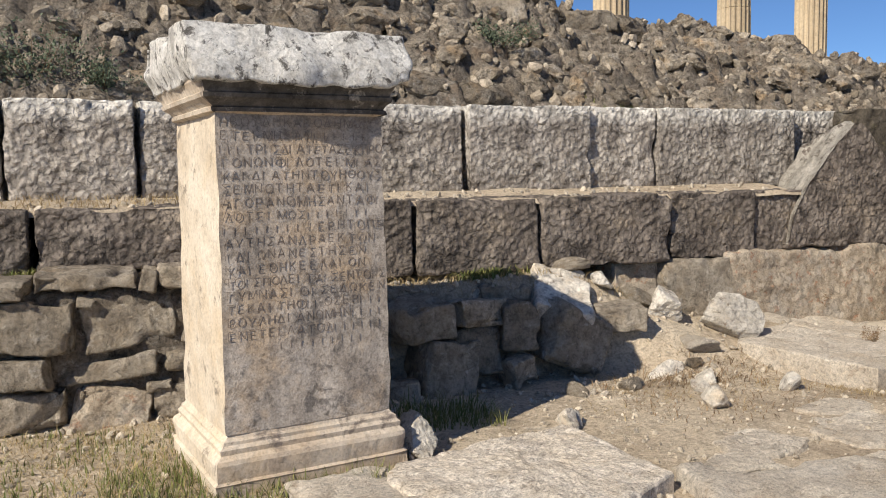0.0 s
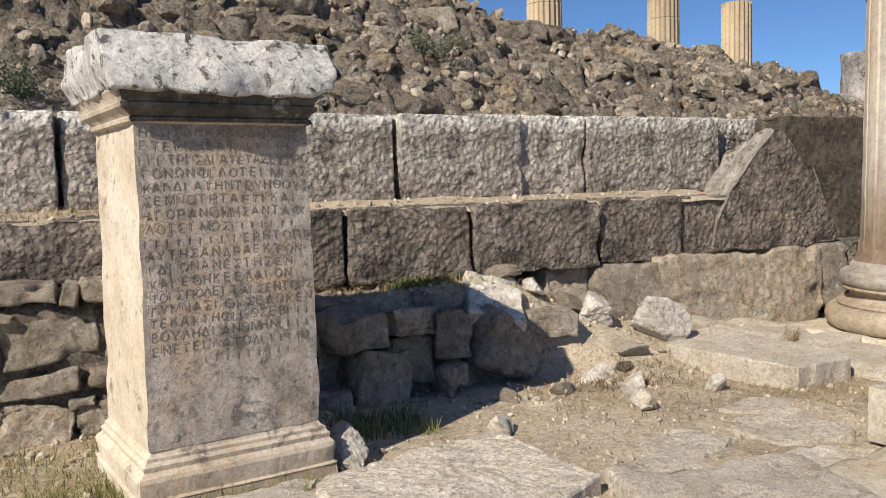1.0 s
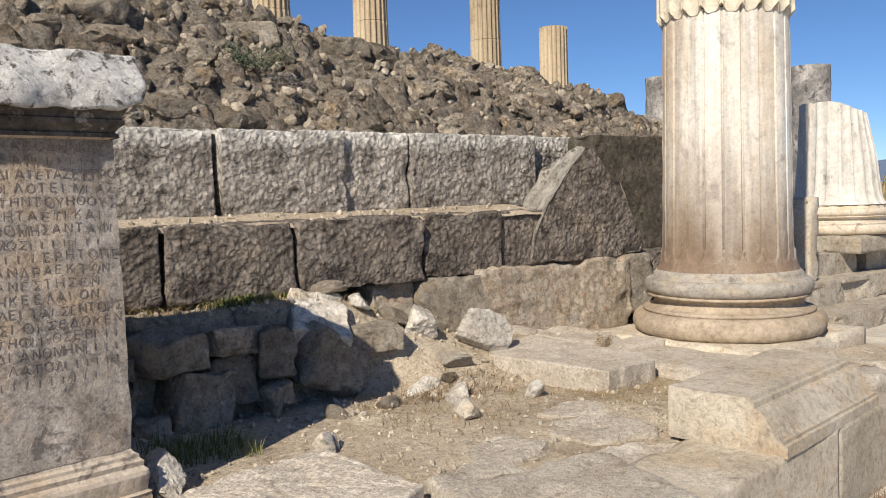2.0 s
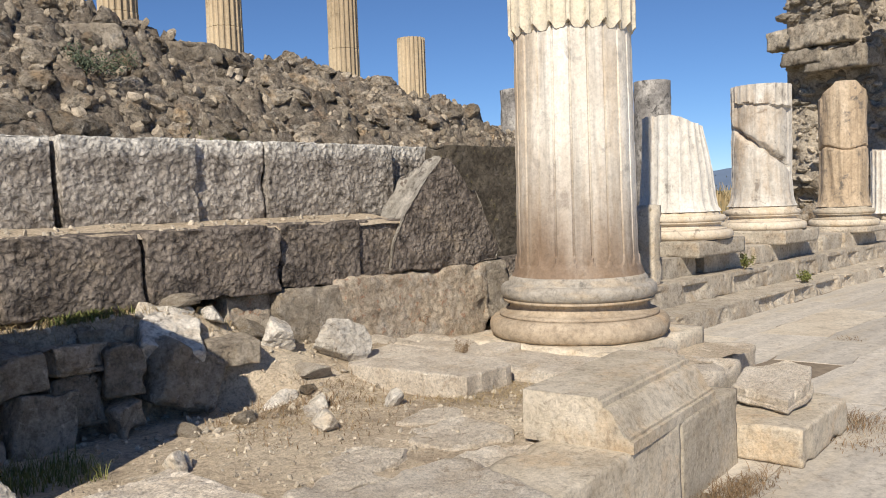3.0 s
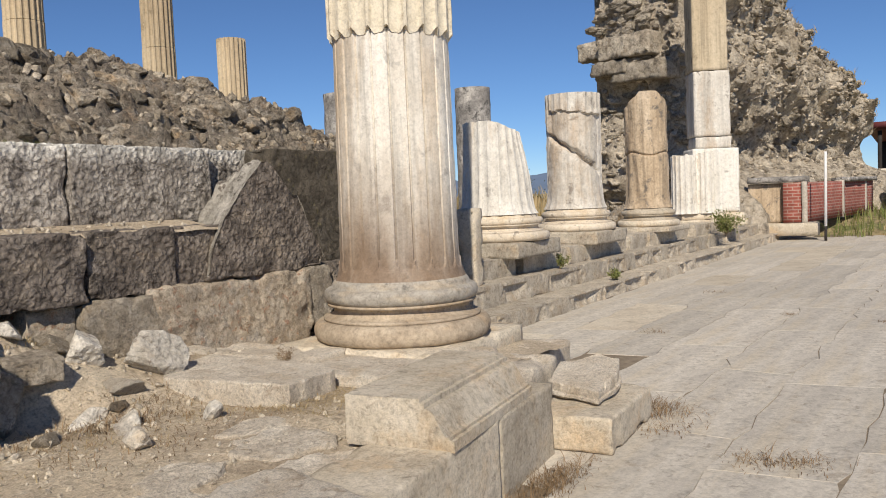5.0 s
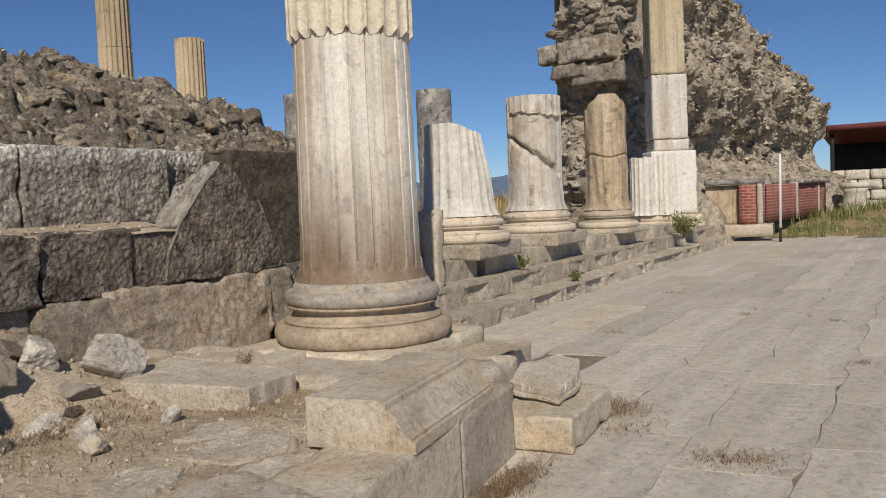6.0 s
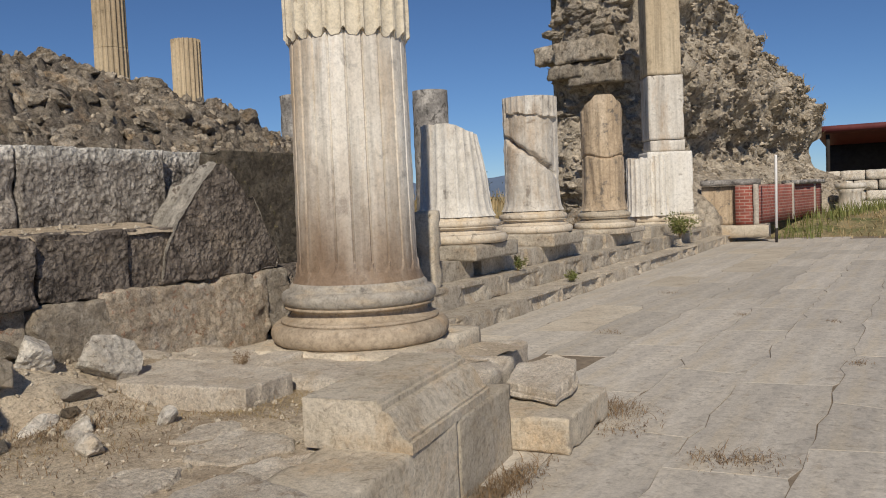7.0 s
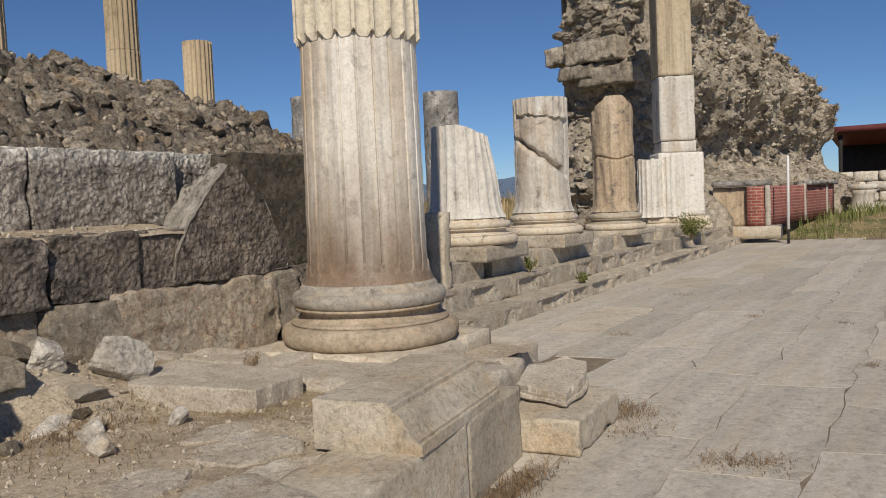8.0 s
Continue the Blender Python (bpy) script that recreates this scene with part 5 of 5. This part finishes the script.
            b = l * t * t
            up_ = hh * (t - 0.4 * flat * t * t)
            verts += [(x + dx * b - px * k, y + dy * b - py * k, z + up_), (x + dx * b + px * k, y + dy * b + py * k, z + up_)]
        verts.append((x + dx * l, y + dy * l, z + hh * (1 - 0.5 * flat)))
        faces += [(o, o + 1, o + 3, o + 2), (o + 2, o + 3, o + 5, o + 4), (o + 4, o + 5, o + 6)]
    return mesh_from(name, verts, faces)


rg = random.Random(44)


def patch(n, x0, x1, y0, y1, s0=0.6, s1=1.2, keep=None):
    out = []
    for _ in range(n):
        x, y = rg.uniform(x0, x1), rg.uniform(y0, y1)
        if keep and not keep(x, y):
            continue
        out.append((x, y, rest(x, y) - 0.005, rg.uniform(s0, s1)))
    return out


clump = lambda x, y: noise.noise(Vector((x * 2.6, y * 2.6, 7))) > -0.05
lawn = patch(3600, -1.2, 0.30, 2.5, 3.98, 0.25, 0.75, clump) + patch(500, -0.1, 0.28, 2.8, 3.3, 0.5, 1.1) + patch(350, 0.28, 0.9, 2.78, 2.95, 0.5, 1.1)
put("grass", blades("grass", lawn, 0.07, 0.0022, 0.5, 1), MAT["grass"], None, None, "patchy green grass before a stone wall", "grass", kind="stuff")
put("shade_grass", blades("shade_grass", patch(700, 1.15, 1.6, 3.35, 3.75, 0.3, 1.1), 0.09, 0.0022, 0.6, 2), MAT["grass"], None, None, "green grass tuft in the shade of a pedestal", "grass", kind="stuff")
dry = patch(5200, -1.2, 0.6, 2.4, 4.0, 0.5, 1.2) + patch(1500, 1.9, 4.2, 2.9, 4.4, 0.3, 0.8, lambda x, y: noise.noise(Vector((x * 3, y * 3, 2))) > 0.12) + patch(700, 2.3, 3.5, 3.3, 3.95, 0.3, 0.8) + patch(900, 3.3, 3.9, 2.7, 3.3, 0.4, 1.0)
put("dry_straw", blades("dry_straw", dry, 0.05, 0.0018, 1.6, 3, 1.0), MAT["straw"], None, None, "dry yellow straw lying on the soil", "straw", kind="stuff")
ledge_spots = [(x, y, ledge_z(x, y), 1.0) for x, y in ((rg.uniform(-1.5, 0.6), rg.uniform(4.6, 4.9)) for _ in range(700))] + [(x, y, rest(x, y), 1.0) for x, y in ((rg.uniform(-1.2, 3.0), rg.uniform(4.2, 4.42)) for _ in range(1300))]
put("ledge_straw", blades("ledge_straw", ledge_spots, 0.06, 0.0018, 1.3, 4, 0.8), MAT["straw"], None, None, "dry straw along the wall ledges", "straw", kind="stuff")
weedy = [(x, y, 0.02, rg.uniform(0.5, 1.2)) for x, y in ((rg.gauss(5.55, 0.14), rg.gauss(1.85, 0.16)) for _ in range(800))] + [(x, y, 0.015, 0.8) for x, y in ((rg.gauss(3.95, 0.2), rg.gauss(1.78, 0.06)) for _ in range(700))]
for wx, wy, wr, wn_ in [(4.77, 0.91, 0.10, 200), (4.85, 0.72, 0.08, 140), (7.68, 0.42, 0.05, 60), (9.93, 0.81, 0.06, 40), (10.2, 1.81, 0.05, 50), (5.17, 1.58, 0.10, 160), (8.62, 2.82, 0.06, 60), (12.1, 3.13, 0.08, 60)]:
    weedy += [(x, y, 0.01, rg.uniform(0.4, 0.9)) for x, y in ((rg.gauss(wx, wr), rg.gauss(wy, wr)) for _ in range(wn_))]
weedy += [(x, y, rest(x, y), rg.uniform(0.5, 1.2)) for x, y in ((rg.gauss(2.85, 0.22), rg.gauss(3.68, 0.10)) for _ in range(420))] + [(x, y, rest(x, y), rg.uniform(0.3, 0.8)) for x, y in ((rg.uniform(2.2, 3.4), rg.uniform(2.9, 3.8)) for _ in range(500))]
put("kerb_weeds", blades("kerb_weeds", weedy, 0.06, 0.002, 1.3, 5, 0.7), MAT["weed"], None, None, "dry brown weeds growing along the kerb", "weeds", kind="stuff")
green = [(x, y, rest(x, y), 1.0) for x, y in ((rg.gauss(1.95, 0.09), rg.gauss(4.36, 0.03)) for _ in range(260))] + [(x, y, mound_z(x, y), 1.0) for x, y in ((rg.gauss(3.35, 0.12), rg.gauss(5.08, 0.03)) for _ in range(220))] + [(x, y, rest(x, y), 1) for x, y in ((rg.gauss(-0.45, 0.1), rg.gauss(4.36, 0.04)) for _ in range(200))]
put("wall_weeds", blades("wall_weeds", green, 0.05, 0.004, 0.9, 6), MAT["grass"], None, None, "small green weeds at the foot of the wall", "weeds", kind="stuff")


def shrub(name, x, y, z, r, h, n, mat, label, category="shrub", seed=0, leaf=0.016):
    """A low bush: thin woody stems and many small leaves in uneven clumps."""
    q = random.Random(seed)
    t = thing(name, pose(x, y, z), label, category)
    sv, sf, lv, lf = [], [], [], []
    for s in range(max(5, n // 90)):
        a, tilt = q.uniform(0, 6.283), q.uniform(0.1, 1.0)
        end = Vector((math.cos(a) * r * tilt, math.sin(a) * r * tilt, h * q.uniform(0.5, 1.0) * (1.1 - 0.4 * tilt)))
        o = len(sv)
        th = 0.15 * leaf
        for k in range(3):
            an = k * 2.094
            sv.append((math.cos(an) * th, math.sin(an) * th, -0.02))
        for k in range(3):
            an = k * 2.094
            sv.append((end.x + math.cos(an) * th * 0.4, end.y + math.sin(an) * th * 0.4, end.z))
        sf += [(o + k, o + (k + 1) % 3, o + 3 + (k + 1) % 3, o + 3 + k) for k in range(3)]
        for _ in range(90):
            u = q.uniform(0.25, 1.05)
            c = end * u + Vector((q.gauss(0, 1), q.gauss(0, 1), q.gauss(0, 0.8))) * (0.13 * r)
            c.z = max(c.z, 0.0)
            d1 = Vector((q.gauss(0, 1), q.gauss(0, 1), q.gauss(0.4, 0.8))).normalized() * leaf * q.uniform(0.6, 1.3)
            d2 = d1.cross(Vector((q.gauss(0, 1), q.gauss(0, 1), q.gauss(0, 1)))).normalized() * leaf * 0.3
            o2 = len(lv)
            lv += [tuple(c), tuple(c + d1 * 0.5 + d2), tuple(c + d1), tuple(c + d1 * 0.5 - d2)]
            lf.append((o2, o2 + 1, o2 + 2, o2 + 3))
    put("stems", mesh_from("stems", sv, sf), MAT["weed"], t)
    put("foliage", mesh_from("foliage", lv, lf), MAT[mat], t, kind="stuff")
    return t


shrub("grey_shrub", -0.40, 5.30, mound_z(-0.40, 5.30) - 0.08, 0.42, 0.40, 2600, "shrub", "grey-green shrub on the rubble above a wall", seed=1, leaf=0.022)
shrub("grey_shrub", -0.05, 5.2, mound_z(-0.05, 5.2) - 0.05, 0.25, 0.22, 1100, "shrub", "grey-green shrub on the rubble above a wall", seed=2, leaf=0.02)
shrub("grey_shrub", 2.55, 5.55, mound_z(2.55, 5.55) - 0.03, 0.30, 0.22, 1700, "shrub", "low grey-green shrub among rubble stones", seed=3, leaf=0.018)
shrub("dry_bush", 4.42, 4.50, 0.50, 0.16, 0.34, 800, "weed", "dry brown bush against an earth bank", seed=4, leaf=0.014)
shrub("dry_sprig", 3.98, 3.57, 0.50, 0.10, 0.13, 360, "weed", "small dry sprig beside a slab", seed=5, leaf=0.010)
shrub("green_weed", 10.6, 4.78, 0.46, 0.13, 0.24, 500, "grass", "small green weed in a step joint", seed=7, leaf=0.03)
shrub("green_weed", 11.75, 4.42, 0.22, 0.14, 0.16, 500, "grass", "small green weed in a step joint", seed=8, leaf=0.03)
shrub("green_weed", 18.6, 4.62, 0.48, 0.42, 0.55, 1200, "grass", "green weed growing on the steps", seed=6, leaf=0.05)


# ---------- behind the column row ----------
put("upright_slab", block_mesh("upright_slab", 0.22, 0.24, 0.92, 601, 0.05, 0.02, 0.008, 6, 0.04), MAT["plinth"], None, pose(8.42, 4.88, 0.44, 0, 0, 5), "upright grey marble slab beside a broken column", "stone slab")
rb = random.Random(61)
for i in range(34):
    x, y = rb.uniform(14.0, 25.0), rb.uniform(7.0, 10.5)
    s = rb.uniform(0.25, 0.6)
    put("fallen_stone", ROCKS[rb.randrange(16)], MAT["white_rock" if i % 3 == 0 else "fieldstone"], None,
        turn(x, y, 0.50 + s * 0.2 + 0.25 * smoothstep(16, 22, x), rb.uniform(-20, 20), rb.uniform(-20, 20), rb.uniform(0, 360), s * 1.6, s * 1.2, s), "fallen building stone in dry weeds behind columns", "stone", "fallen stones behind the columns")

# ---------- tall ruined wall ----------
RA, RB, RC = Vector((22.9, 9.2, 0)), Vector((22.1, 6.75, 0)), Vector((42.5, 4.2, 0))
E_LEN, S_LEN = (RB - RA).length, (RC - RB).length


def ruin_top(s):
    t = lerp_table([(-2.7, 7.6), (-2.3, 8.6), (0, 9.2), (4, 8.3), (7, 7.4), (10, 6.8), (13, 6.1), (16, 5.4), (19, 4.9), (20.3, 4.3), (21, 2.0)], s)
    return t + 0.35 * noise.noise(Vector((s * 0.9, 0, 5))) + 0.2 * noise.noise(Vector((s * 2.7, 0, 5)))


def ruin_point(s, z):
    """A point of the wall's skin: s runs along the end face, then along the long side."""
    if s < 0:
        p, n = RB + (RA - RB) * (-s / E_LEN), Vector((-0.95, 0.31, 0))
    else:
        p, n = RB + (RC - RB) * (s / S_LEN), Vector((-0.12, -0.99, 0))
    v = Vector((s * 0.55, z * 0.75, 2))
    out = 0.45 * fbm(v, 4) + 0.22 * noise.noise(v * 3.1)
    if s > 0.5:
        out += 1.5 * smoothstep(2.8, 0.6, z) - 0.65 * smoothstep(3.9, 2.9, z) * smoothstep(1.6, 2.4, z) + 0.30 * smoothstep(3.8, 4.8, z) + 0.15 * noise.noise(Vector((s * 1.6, z * 0.9, 8)))
    else:
        out += -0.25 * smoothstep(4.6, 4.2, z) * smoothstep(3.4, 4.0, z)
    return p + n * out + Vector((0, 0, z)), n


ruin = thing("ruined_wall", pose(0, 0, 0), "tall crumbling rubble-core wall of an ancient building", "ruin")
ss = steps_between(-E_LEN, 0, 0.12) + steps_between(0.12, S_LEN, 0.16)
zs = steps_between(0, 1, 1 / 60)
rv = []
for k in zs:
    for s in ss:
        p, n = ruin_point(s, 0.1 + k * (ruin_top(s) - 0.1))
        rv.append(tuple(p))
m_ = len(ss)
for s in ss:
    p, n = ruin_point(s, ruin_top(s))
    deep = 2.2 if s > 2 else (0.6 + 0.5 * min(1, max(0, s + 2.5)))
    b = p + (Vector((0.1, 1, 0)) * deep if s > 0 else Vector((2.0, 0.6, 0)))
    rv.append((b.x, b.y, ruin_top(s) * 0.97))
for s in ss:
    b = rv[len(zs) * m_ + ss.index(s)]
    rv.append((b[0], b[1], 0.0))
rf = [(j * m_ + i, j * m_ + i + 1, (j + 1) * m_ + i + 1, (j + 1) * m_ + i) for j in range(len(zs) + 1) for i in range(m_ - 1)]
put("rubble_core", mesh_from("rubble_core", rv, rf), MAT["ruin"], ruin)
rr_ = random.Random(71)
for i in range(290):
    if i < 170:
        s, z = rr_.uniform(-E_LEN, 0.3), rr_.uniform(0.6, 8.5)
        size = rr_.uniform(0.16, 0.36)
        flat_ = 0.55
    else:
        s, z = rr_.uniform(0.3, 17), rr_.uniform(0.8, 6.0)
        size = rr_.uniform(0.18, 0.38)
        flat_ = 0.8
    if z > ruin_top(s):
        continue
    p, n = ruin_point(s, z)
    a = math.degrees(math.atan2((RB - RA).y, (RB - RA).x)) if s < 0 else -7
    put("masonry_stone", ROCKS[rr_.randrange(16)], MAT["ruin"], ruin, turn(p.x, p.y, p.z, rr_.uniform(-8, 8), rr_.uniform(-8, 8), a, size * 1.9, size * 1.2, size * flat_ * 1.5))
for s, z, w, h in [(-E_LEN + 0.1, 5.15, 1.1, 0.5), (-1.2, 5.0, 1.7, 0.62), (-0.8, 4.35, 1.7, 0.5), (-1.7, 4.6, 1.2, 0.4)]:
    p, n = ruin_point(s, z)
    put("projecting_block", block_mesh("projecting_block", w, 0.9, h, 610 + int(z * 10), 0.08, 0.05, 0.03, 4, 0.05, 0.05), MAT["ruin"], ruin, pose(p.x + 0.1, p.y, z, 0, 0, 72))
small = []
for _ in range(3600):
    s = rr_.uniform(-E_LEN, S_LEN * 0.97)
    z = rr_.uniform(0.2, 1.0) * ruin_top(s)
    p, n = ruin_point(s, z)
    size = rr_.choice([0.05, 0.07, 0.09, 0.12, 0.16])
    small.append((rr_.randrange(8), turn(p.x, p.y, p.z, rr_.uniform(-30, 30), rr_.uniform(-30, 30), rr_.uniform(0, 360), size * 1.7, size * 1.3, size)))
put("small_masonry", joined("small_masonry", ROCKS_LOW, small), MAT["ruin_joined"], ruin, kind="stuff")
tops = []
for _ in range(5000):
    s = rr_.uniform(0.5, S_LEN)
    p, n = ruin_point(s, ruin_top(s))
    d = rr_.uniform(-0.1, 1.6)
    tops.append((p.x - n.x * d, p.y - n.y * d, p.z - 0.1, rr_.uniform(0.5, 1.3)))
put("wall_top_grass", blades("wall_top_grass", tops, 0.16, 0.014, 1.0, 9), MAT["straw"], None, None, "dry grass growing on top of a ruined wall", "grass", kind="stuff")
for i in range(26):
    x = 24.5 + i * 0.62
    s = rb.uniform(0.3, 0.6)
    put("pale_block", block_mesh("pale_block", rb.uniform(0.5, 1.0), 0.5, rb.uniform(0.3, 0.6), 640 + i, 0.12, 0.04, 0.02, 4, 0.05), MAT["white_rock"], None,
        pose(x, 5.55 - 0.04 * i + rb.uniform(-0.2, 0.2), 0.30 + (0.45 if i % 4 == 1 else 0.0) * 0, 0, 0, rb.uniform(-15, 15)), "pale squared building block before a ruined wall", "stone block", "blocks before the ruin")

# ---------- low red brick wall, post, shed ----------
brick_wall = thing("brick_wall", pose(23.85, 3.93, 0.18), "low modern red brick wall with a stone cap", "wall")
put("brick_side", block_mesh("brick_side", 7.2, 0.25, 1.05, 701, 0.4, 0.01, 0.002, 3, 0.0), MAT["redbrick"], brick_wall, pose(3.6, -0.43 + 0.12, 0.28, 0, 0, -6.8), "red brick courses")
put("brick_end", block_mesh("brick_end", 0.48, 0.25, 1.05, 702, 0.2, 0.01, 0.002, 3, 0.0), MAT["redbrick"], brick_wall, pose(0.02, 0.30, 0.28, 0, 0, 100), "red brick return")
put("plaster_panel", block_mesh("plaster_panel", 0.27, 0.92, 1.05, 703, 0.1, 0.01, 0.004, 3, 0.02), MAT["column_brown"], brick_wall, pose(0.13, 0.98, 0.28, 0, 0, 10), "cream rendered panel")
put("corner_pier", block_mesh("corner_pier", 0.14, 0.14, 1.1, 704, 0.1, 0.01, 0.004, 3, 0.02), MAT["mortar"], brick_wall, pose(-0.05, 0.0, 0.25, 0, 0, 8))
for i in range(2):
    put("pier", block_mesh("pier", 0.16, 0.28, 1.1, 705 + i, 0.2, 0.01, 0.003, 3, 0.02), MAT["mortar"], brick_wall, pose(3.6 + i * 2.6, -0.44 - i * 0.31 + 0.11, 0.26, 0, 0, -6.8))
put("cap_stone", block_mesh("cap_stone", 0.5, 1.55, 0.16, 711, 0.1, 0.03, 0.006, 3, 0.03), MAT["dark_column"], brick_wall, pose(0.12, 0.68, 1.34, 0, 0, 10), "dark moulded cap stone")
put("cap_stone", block_mesh("cap_stone", 3.6, 0.5, 0.14, 712, 0.2, 0.03, 0.006, 3, 0.03), MAT["dark_column"], brick_wall, pose(5.5, -0.55, 1.30, 0, 0, -6.8), "dark moulded cap stone")
put("footing", block_mesh("footing", 0.7, 1.9, 0.34, 713, 0.1, 0.02, 0.008, 3, 0.03), MAT["plinth"], brick_wall, pose(0.02, 0.62, -0.06, 0, 0, 10))
post = thing("marker_post", pose(23.3, 3.36, 0.0, 0, 3.0, 0), "thin white painted steel post leaning slightly", "post")
put("rod", turned("rod", [(0.035, 0.38), (0.035, 2.22), (0.033, 2.26)], seed=720, amp=0.0, seg=12), MAT["white_paint"], post)
put("foot", turned("foot", [(0.035, -0.05), (0.035, 0.38)], seed=721, amp=0.0, seg=12), MAT["dark_timber"], post)
shed = thing("open_shed", pose(47.0, -2.0, 0.3), "open shed with a dark red sheet roof", "shed")
put("roof", block_mesh("roof", 5.0, 13.5, 0.28, 731, 0.8, 0.02, 0.01, 1, 0.0), MAT["roof_red"], shed, pose(0, 0, 3.35, 0, 6, 0), "dark red sheet-metal roof")
for i in range(4):
    put("roof_post", block_mesh("roof_post", 0.18, 0.18, 3.5, 732 + i, 0.5, 0.01, 0.0, 3, 0.0), MAT["dark_timber"], shed, pose(-2.0, 6.2 - i * 4.1, 0))
put("back_wall", block_mesh("back_wall", 0.2, 13.0, 3.3, 738, 1.0, 0.02, 0.01, 1, 0.0), MAT["dark_timber"], shed, pose(2.2, 0, 0), "dark shaded back wall")
low_wall = thing("field_wall", pose(42.0, -2.0, 0.2), "low rough wall of pale coursed stones", "wall")
for j in range(4):
    for i in range(12):
        w = 0.98
        put("stone", block_mesh("stone", w, 0.5, 0.44, 750 + (i * 5 + j) % 7, 0.16, 0.05, 0.03, 4, 0.05),
            MAT["white_rock"], low_wall, pose(0.0, 5.4 - i + (0.5 if j % 2 else 0), j * 0.45, 0, 0, 90))
drum = thing("column_base", pose(36.04, 2.58, 0.32), "small pale column base standing in grass", "column base")
put("drum", turned("drum", [(0.55, 0), (0.50, 0.12), (0.42, 0.2), (0.40, 0.75), (0.50, 0.9)], seed=771, seg=32), MAT["column_white"], drum)
put("capital", turned("capital", [(0.50, 0.9), (0.56, 1.0), (0.52, 1.12)], seed=772, seg=32), MAT["column_white"], drum)

# ---------- far field and hills ----------
reeds, hay = [], []
for _ in range(9000):
    x, y = rb.uniform(24.6, 45), rb.uniform(-9, 4.2)
    edge = 4.0 - 0.115 * (x - 23.8)
    if y > edge - 0.1:
        continue
    g_ = ground_z(x, y)
    near_wall = y > edge - 1.3
    (reeds if near_wall or noise.noise(Vector((x * 0.35, y * 0.35, 3))) > 0.5 else hay).append((x, y, g_ - 0.03, rb.uniform(0.5, 1.3) * (1.8 if near_wall else 1.0)))
put("green_reeds", blades("green_reeds", reeds, 0.24, 0.014, 0.4, 11), MAT["grass"], None, None, "green reeds beside a red brick wall", "grass", kind="stuff")
put("dry_meadow", blades("dry_meadow", hay, 0.16, 0.012, 0.8, 12), MAT["straw"], None, None, "dry yellow meadow grass beyond the street", "grass", kind="stuff")
tall = []
for _ in range(7000):
    x, y = rb.uniform(13.0, 60), rb.uniform(7.2, 34)
    if noise.noise(Vector((x * 0.3, y * 0.3, 5))) < -0.1:
        continue
    if 21.5 < x < 45 and 3.5 < y < 10:
        continue
    tall.append((x, y, ground_z(x, y) - 0.03, rb.uniform(0.5, 1.5)))
put("dry_scrub", blades("dry_scrub", tall, 0.75, 0.03, 0.4, 13), MAT["straw"], None, None, "tall dry scrub grass behind the columns", "grass", kind="stuff")
for i, (x, y, r, h) in enumerate([(38, 20, 1.6, 1.8), (46, 26, 2.2, 2.0), (30, 17, 1.0, 1.1), (25.2, 5.5, 0.5, 0.5), (27.5, 5.4, 0.5, 0.4), (34, 4.6, 0.6, 0.8)]):
    shrub("green_bush", x, y, ground_z(x, y), r, h, 1600, "bush_far", "dusty green bush in a dry field", "bush", 80 + i, 0.06 * r + 0.02)


def hill_z(x, y):
    a = math.atan2(y, x)
    d = math.hypot(x, y)
    return -6 + smoothstep(1500, 2600, d) * (70 + 75 * noise.noise(Vector((a * 7, 2, 0))) + 22 * noise.noise(Vector((a * 25, 2, 0)))) * smoothstep(-0.1, 0.25, a)


hv, hf = [], []
az = steps_between(-0.5, 1.9, 0.01)
ds = [1400, 1700, 2000, 2300, 2600, 2900]
for d in ds:
    for a in az:
        x, y = d * math.cos(a), d * math.sin(a)
        hv.append((x, y, hill_z(x, y)))
na = len(az)
hf = [(j * na + i, (j + 1) * na + i, (j + 1) * na + i + 1, j * na + i + 1) for j in range(len(ds) - 1) for i in range(na - 1)]
put("hills", mesh_from("hills", hv, hf), MAT["hill"], None, None, "hazy blue hills on the horizon", "hills", kind="structure")
